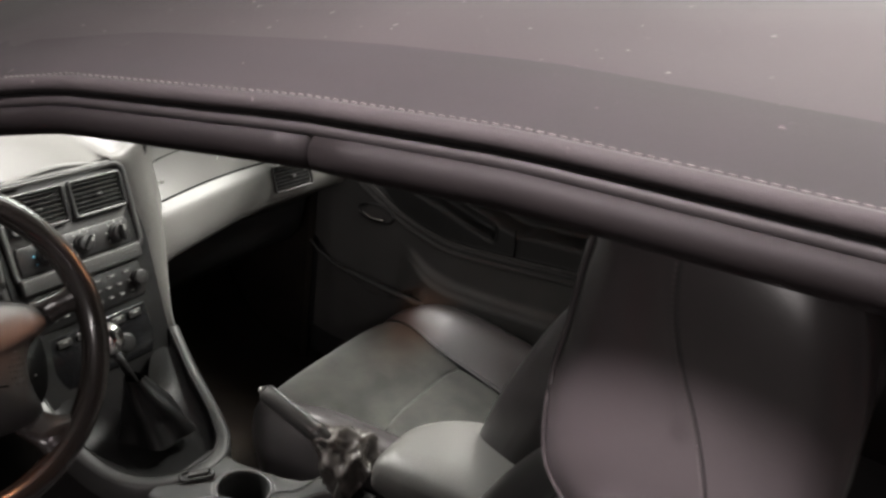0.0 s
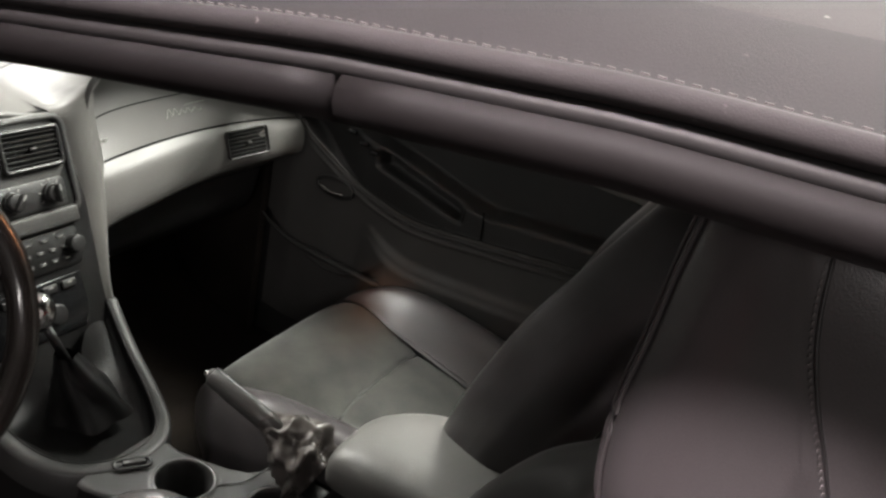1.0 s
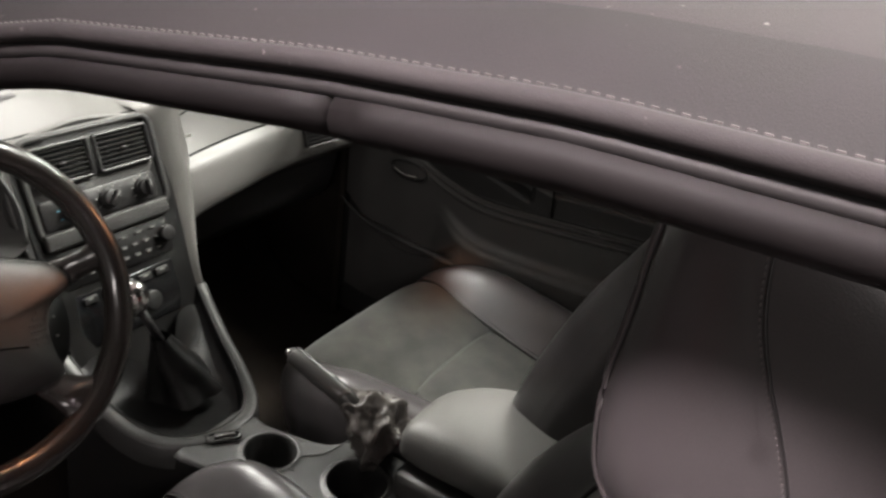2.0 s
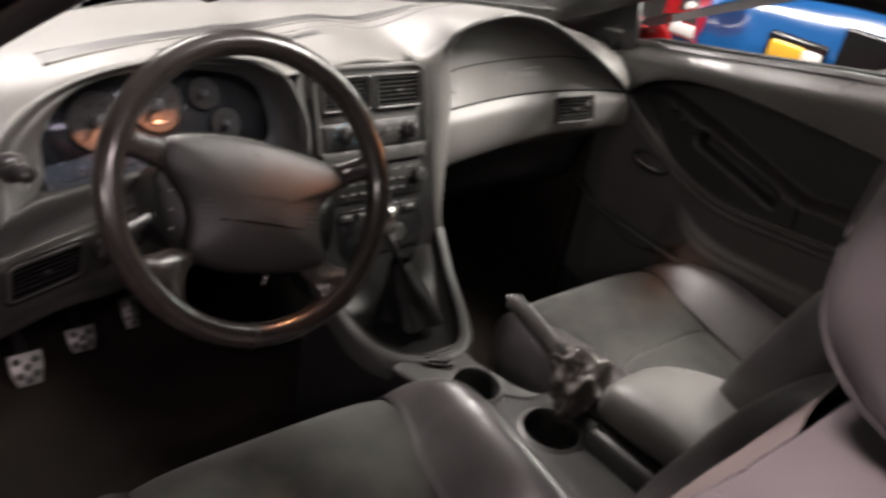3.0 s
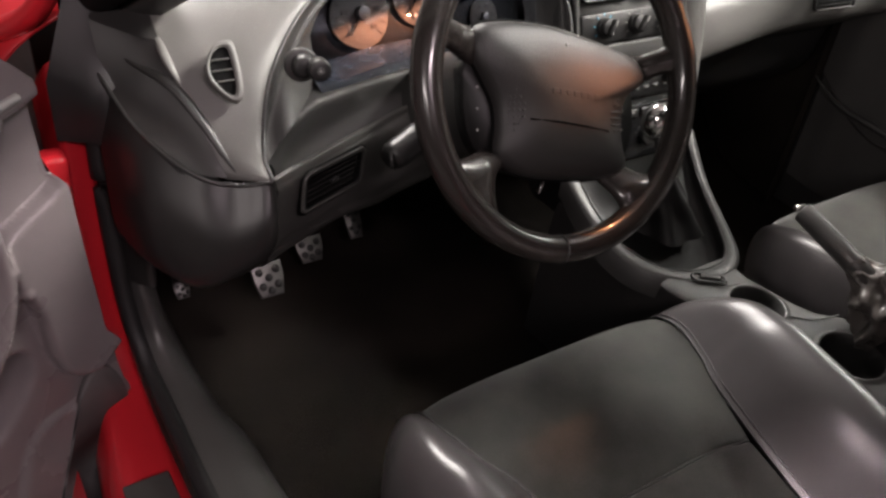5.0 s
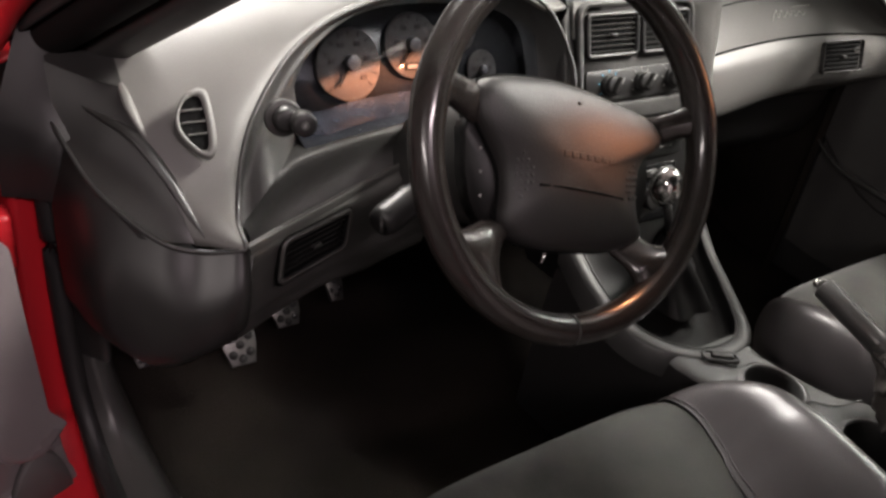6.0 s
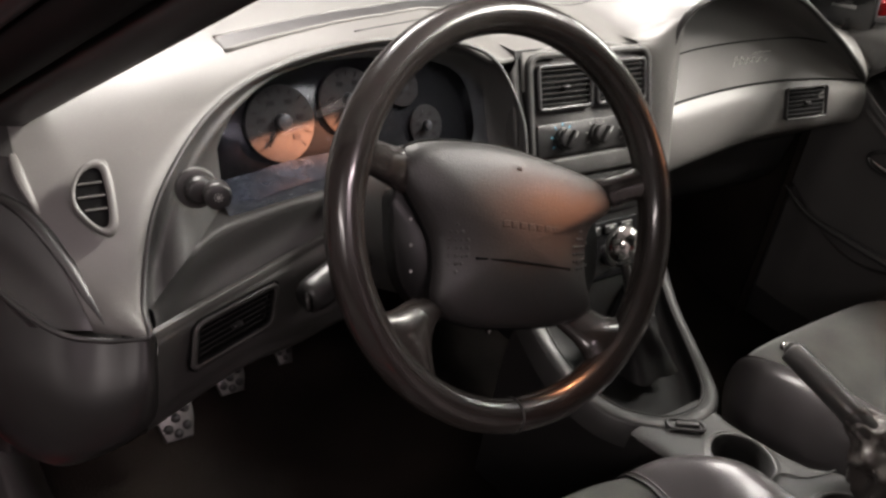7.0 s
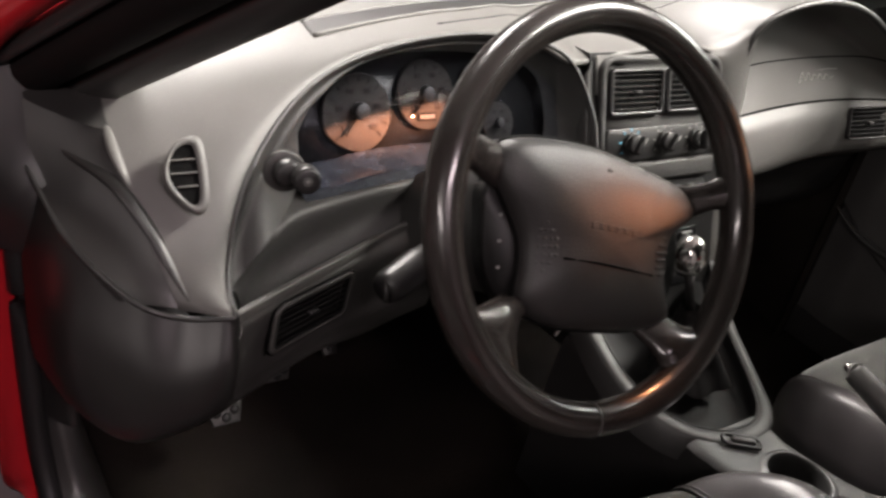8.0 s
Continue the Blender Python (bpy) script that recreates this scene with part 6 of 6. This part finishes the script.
pd = thing("passenger_door", (0.68, -0.3, 0.3), "closed dark passenger door panel with oval recess", "car door")
door_parts(pd, Matrix.Translation((0.665, 0, 0)), 1)
part("mirror_sail", plate([(0.0, 0.0), (0.275, -0.01), (0.262, 0.105), (0.20, 0.10), (0.0, 0.03)], 0.012, axes((0.70, 0.50, 0.862), (0, -1, 0.05), (0, 0.0, 1)), 0.003), PLASTIC, pd, "black mirror corner panel")
part("lock_bar", rbox((0.006, 0.048, 0.007), 0.002, 2, Matrix.Translation((0.686, 0.289, 0.901)) @ Matrix.Rotation(radians(-4), 4, "X")), PALE, pd, "small pale lock indicator bar")
glass_p = solid(part("door_glass", loft([[(0.742, y, sill_top(y) - 0.02), (0.70, y, 1.06), (0.52, y - 0.03, 1.21)] for y in (0.12, -0.2, -0.7)], 4, 3), GLASS, pd, "clear raised door glass"), 0.004)
glass_p.visible_shadow = False

dd = thing("driver_door", (-0.86, 0.13, 0.3), "open red driver's door with dark grey inner panel", "car door")
SWING = radians(-68)
along = Vector((math.sin(SWING), -math.cos(SWING), 0))
dm = axes((-0.825, 0.135, 0), along, (0, 0, 1))
dm = dm if (dm.to_3x3() @ Vector((0, 0, 1))).y < 0 else dm @ Matrix.Rotation(math.pi, 4, "Y") @ Matrix.Diagonal((-1, 1, 1, 1))


def door_top(s_):
    return lerp_table([(-0.03, 0.80), (0.03, 0.838), (0.09, 0.90), (0.2, 0.94), (1.0, 0.98)], s_)


EDGE = smooth_table([(0.14, -0.012), (0.22, 0.0), (0.26, -0.014), (0.32, -0.026), (0.39, -0.026), (0.46, -0.017), (0.505, -0.014), (0.53, 0.000), (0.56, 0.003), (0.67, 0.010), (0.726, 0.013), (0.74, 0.022), (0.80, 0.026), (0.833, 0.027), (0.851, 0.035), (0.883, 0.068), (0.905, 0.10), (0.94, 0.20), (0.965, 0.35)])


def away(points, s_, z_, closed):
    """Distance from each (s, z) to an outline; for a closed one it is negative inside."""
    p = spline([(a, b, 0) for a, b in points], 48, closed)
    best, inside = np.full(s_.shape, 9.0), np.zeros(s_.shape, bool)
    for k in range(len(p) if closed else len(p) - 1):
        a, b = p[k], p[(k + 1) % len(p)]
        dx, dz = b.x - a.x, b.y - a.y
        t = np.clip(((s_ - a.x) * dx + (z_ - a.y) * dz) / max(1e-12, dx * dx + dz * dz), 0, 1)
        best = np.minimum(best, np.hypot(s_ - a.x - t * dx, z_ - a.y - t * dz))
        if abs(dz) > 1e-9:
            inside ^= ((a.y > z_) != (b.y > z_)) & (s_ < a.x + dx * (z_ - a.y) / dz)
    return np.where(inside, -best, best) if closed else best


def rise(d, soft):
    """A smooth shoulder: 1 well inside an outline, 0 outside."""
    t = np.clip(0.5 - d / soft, 0, 1)
    return t * t * (3 - 2 * t)


zz = np.linspace(0.15, 0.962, 330)
low_s = np.interp(zz, [a for a, _ in EDGE], [b for _, b in EDGE])
ff = np.linspace(0, 1, 170) ** 1.4
S = low_s[:, None] + (0.75 - low_s[:, None]) * ff[None, :]
Z = np.repeat(zz[:, None], 170, 1)
H = np.full(S.shape, -0.012)
H += 0.022 * rise(away([(0.02, 0.826), (0.03, 0.86), (0.068, 0.90), (0.2, 0.96), (0.6, 0.99), (0.6, 0.79), (0.25, 0.788), (0.14, 0.797), (0.085, 0.806), (0.05, 0.814)], S, Z, True), 0.012)
H += 0.026 * rise(away([(0.066, 0.81), (0.078, 0.77), (0.094, 0.72), (0.088, 0.675), (0.095, 0.62), (0.125, 0.565), (0.17, 0.50), (0.26, 0.44), (0.7, 0.42), (0.7, 0.82), (0.2, 0.82)], S, Z, True), 0.016)
H += 0.018 * np.exp(-(away([(0.125, 0.752), (0.102, 0.715), (0.097, 0.664), (0.115, 0.605), (0.142, 0.563), (0.17, 0.525), (0.22, 0.475)], S, Z, False) / 0.009) ** 2)
H -= 0.028 * rise(away([(0.14, 0.70), (0.118, 0.665), (0.125, 0.625), (0.16, 0.575), (0.24, 0.53), (0.6, 0.51), (0.6, 0.73), (0.22, 0.725)], S, Z, True), 0.014)
H += 0.014 * np.exp(-(away([(0.080, 0.622), (0.090, 0.606), (0.122, 0.556), (0.165, 0.488), (0.21, 0.44)], S, Z, False) / 0.006) ** 2)
H += 0.020 * rise(away([(-0.01, 0.735), (0.03, 0.718), (0.088, 0.684), (0.084, 0.641), (0.067, 0.595), (0.062, 0.541), (0.05, 0.495), (0.030, 0.482), (0.010, 0.478), (-0.014, 0.500), (-0.03, 0.52), (-0.04, 0.6)], S, Z, True), 0.006)
H -= 0.030 * rise(away([(0.085, 0.535), (0.09, 0.50), (0.13, 0.45), (0.18, 0.43), (0.19, 0.46), (0.14, 0.51), (0.105, 0.54)], S, Z, True), 0.016)
H += 0.006 * rise(away([(0.046, 0.435), (0.10, 0.42), (0.125, 0.36), (0.15, 0.28), (0.17, 0.14), (-0.03, 0.13), (-0.03, 0.40)], S, Z, True), 0.010)
panel_rows = [[dm @ Vector((float(a), float(b), float(c))) for a, b, c in zip(S[k], Z[k], H[k])] for k in range(330)]
# lighter copy of the door vinyl, for the light falling on this door
solid(part("inner_panel", grid(panel_rows), DOOR_VINYL_LIT, dd, "grey moulded inner door panel, light put into its colour"), 0.003)
part("outer_skin", loft([[dm @ Vector((s_, z, -w)) for z, w in ((0.12, 0.11), (0.25, 0.13), (0.5, 0.17), (0.75, 0.165), (door_top(s_) - 0.03, 0.12), (door_top(s_), 0.05))] for s_ in (0.03, 0.3, 0.7, 1.0)], 4, 4), RED, dd, "glossy red outer door skin")
part("end_face", grid([[dm @ Vector((0.030 if z > 0.73 else 0.012, z, w)) for z in np.linspace(0.13, 0.83, 15)] for w in (-0.02, -0.06, -0.12)]), RUBBER_BLACK, dd, "black sealed door end", False)
part("lock_bar", rbox((0.034, 0.0075, 0.008), 0.003, 2, dm @ Matrix.Translation((0.061, 0.829, 0.016)) @ Matrix.Rotation(radians(14 if dm.to_3x3().col[0].x > 0 else -14), 4, "Z")), PALE, dd, "small pale lock indicator bar")
pts = spline([(u, v, 0) for u, v in [(0.006, 0.472), (-0.010, 0.446), (-0.020, 0.39), (-0.021, 0.32), (-0.010, 0.265), (0.006, 0.225), (0.012, 0.16), (0.11, 0.16), (0.105, 0.25), (0.088, 0.31), (0.070, 0.36), (0.046, 0.43), (0.028, 0.466)]], 60, True)
part("speaker_cover", plate([(q.x, q.y) for q in pts], 0.008, dm @ Matrix.Translation((0, 0, -0.007)), 0.003, 3), material("speaker_cloth", (0.10, 0.09, 0.09), 0.8, vary=0.2, fine=700, bump=0.3), dd, "grey cloth speaker cover")
part("pocket_lip", tube(spline([(0.662, 0.262, 0.556), (0.656, 0.225, 0.537), (0.650, 0.175, 0.522), (0.648, 0.106, 0.516), (0.648, 0.0, 0.508), (0.650, -0.15, 0.500)], 40), [0.003 + 0.007 * min(1.0, k / 12) for k in range(40)], 10, flat=0.7), VINYL_DARK, pd, "rounded lip of the door pocket")
# hinge on the red pillar
part("door_hinge", merge(rbox((0.05, 0.03, 0.06), 0.006, 2, Matrix.Translation((-0.845, 0.20, 0.69))), tube([(-0.85, 0.178, 0.66), (-0.85, 0.178, 0.725)], 0.009, 10)), RED, body, "red painted door hinge")
part("check_strap", rbox((0.05, 0.02, 0.016), 0.003, 2, Matrix.Translation((-0.845, 0.19, 0.50))), PLASTIC, body)

# rear of the car, behind the camera: quarter panels, boot, bumpers and wheels
for s in (-1, 1):
    sec = [[(s * (0.885 + a), y, 0.20), (s * (0.925 + a), y, 0.45), (s * (0.915 + a), y, 0.70), (s * (0.86 + a), y, 0.90), (s * (0.74 + a), y, 0.955)] for y, a in ((-1.08, 0.0), (-1.5, 0.01), (-2.0, 0.0), (-2.5, -0.06), (-2.68, -0.14))]
    solid(part("quarter_panel", loft(sec, 4, 5), RED, body, "glossy red rear quarter panel"), 0.004)
    for y in (1.32, -1.62):
        wm4 = Matrix.Translation((s * 0.80, y, 0.32)) @ Matrix.Rotation(radians(90 * s), 4, "Y")
        wh = part("wheel", disc(0.32, 0.11, wm4, 36, 0.025), RUBBER_BLACK, body, "black tyre")
        part("rim", merge(disc(0.225, 0.008, wm4 @ Matrix.Translation((0, 0, 0.108)), 32, 0.003), *[rbox((0.05, 0.19, 0.012), 0.004, 2, wm4 @ Matrix.Rotation(radians(72 * k), 4, "Z") @ Matrix.Translation((0, 0.11, 0.116))) for k in range(5)]), ALU, wh, "five-spoke alloy rim")
sec = [[(x, y - 0.04 * (x / 0.74) ** 2, z - 0.03 * (x / 0.74) ** 2) for x in (-0.74, -0.4, 0, 0.4, 0.74)] for y, z in ((-1.80, 0.985), (-2.2, 0.985), (-2.55, 0.96), (-2.66, 0.80), (-2.70, 0.55), (-2.66, 0.25))]
solid(part("boot_lid", loft(sec, 4, 4), RED, body, "red boot lid and tail"), 0.004)
sec = [[(x, y - 0.12 * (x / 0.86) ** 2, z - 0.02 * (x / 0.86) ** 2) for x in (-0.86, -0.45, 0, 0.45, 0.86)] for y, z in ((1.98, 0.82), (2.16, 0.70), (2.22, 0.52), (2.18, 0.22))]
solid(part("front_bumper", loft(sec, 4, 4), RED, body, "red front bumper"), 0.004)

# ---- other parked cars ----


def parked_car(name, m, paint, label):
    ob = thing(name, m.translation, label, "car", "parked cars")
    prof = ((-2.2, 0.45, 0.74), (-2.1, 0.74, 0.85), (-1.4, 0.86, 0.88), (-0.9, 0.92, 0.885), (0.4, 0.92, 0.885), (1.0, 0.86, 0.87), (1.9, 0.74, 0.83), (2.2, 0.5, 0.72))
    rows = [[(-w, y, 0.25), (-w - 0.03, y, 0.42), (-w + 0.02, y, 0.56), (-w + 0.20, y, h - 0.05), (0, y, h + 0.03), (w - 0.20, y, h - 0.05), (w - 0.02, y, 0.56), (w + 0.03, y, 0.42), (w, y, 0.25)] for y, h, w in prof]
    bm = caps(loft(rows, 3, 4))
    bm.transform(m)
    part("body", bm, paint, ob, "glossy painted body")
    rows = [[(-w, y, 0.86), (-w + 0.12, y, h - 0.05), (0, y, h), (w - 0.12, y, h - 0.05), (w, y, 0.86)] for y, h, w in ((-1.35, 0.88, 0.66), (-0.75, 1.28, 0.62), (0.1, 1.34, 0.62), (0.95, 0.90, 0.68))]
    bm = loft(rows, 4, 4)
    bm.transform(m)
    part("greenhouse", bm, GLOSS, ob, "dark glazed roof")
    for sx in (-1, 1):
        for y in (-0.85, 1.35):
            w = part("wheel", disc(0.32, 0.22, m @ Matrix.Translation((sx * 0.86 - 0.11, y, 0.32)) @ Matrix.Rotation(radians(90), 4, "Y"), 28, 0.03), RUBBER_BLACK, ob)
            part("rim", disc(0.20, 0.02, m @ Matrix.Translation((sx * 0.97 - 0.01, y, 0.32)) @ Matrix.Rotation(radians(90), 4, "Y"), 24, 0.005), ALU, w)
        lamp = part("tail_lamp", rbox((0.14, 0.40, 0.28), 0.06, 4, m @ Matrix.Translation((sx * 0.88, -1.97, 0.57))), TAIL, ob, "red tail lamp")
        part("reflector", rbox((0.02, 0.13, 0.15), 0.009, 3, m @ Matrix.Translation((sx * 0.945, -1.99, 0.60))), ALU, lamp, "bright reflector behind clear plastic")
        part("reverse_lens", rbox((0.02, 0.20, 0.06), 0.009, 2, m @ Matrix.Translation((sx * 0.948, -1.98, 0.485))), WHITE, lamp, "white reversing lens")
        part("bulb", disc(0.028, 0.02, m @ Matrix.Translation((sx * 0.952, -1.985, 0.60)) @ Matrix.Rotation(radians(90 * sx), 4, "Y"), 18, 0.006), WHITE, lamp)
        part("side_marker", rbox((0.06, 0.20, 0.10), 0.029, 4, m @ Matrix.Translation((sx * 0.93, -1.43, 0.545))), AMBER, ob, "yellow side marker")
        part("marker_surround", rbox((0.05, 0.30, 0.13), 0.024, 3, m @ Matrix.Translation((sx * 0.926, -1.40, 0.558))), GLOSS, ob, "black marker surround")
        part("marker_lens", rbox((0.05, 0.10, 0.07), 0.02, 3, m @ Matrix.Translation((sx * 0.935, -1.31, 0.55))), WHITE, ob, "white marker lens")
        part("side_cladding", rbox((0.05, 2.3, 0.46), 0.02, 3, m @ Matrix.Translation((sx * 0.915, -0.06, 0.50))), GLOSS, ob, "dark lower side cladding")
        # white plates stand for the bright highlights on the car's flank
        part("side_highlight", rbox((0.012, 0.30, 0.07), 0.005, 2, m @ Matrix.Translation((sx * 0.945, -0.97, 0.50))), WHITE, ob, "white body highlight, built as a plate")
        part("side_highlight", rbox((0.012, 0.22, 0.03), 0.005, 2, m @ Matrix.Translation((sx * 0.945, -0.55, 0.455))), WHITE, ob, "white body highlight, built as a plate")
        part("side_trim", rbox((0.02, 0.8, 0.04), 0.008, 2, m @ Matrix.Translation((sx * 0.905, -0.75, 0.46))), CHROME, ob, "bright side trim")
    part("bumper", rbox((1.5, 0.12, 0.10), 0.03, 3, m @ Matrix.Translation((0, -2.2, 0.42))), CHROME, ob, "bright chrome bumper")
    return ob


parked_car("blue_car", pose(3.87, -0.45, 0, 0, 0, 180), BLUE, "blue parked car beyond the passenger window")
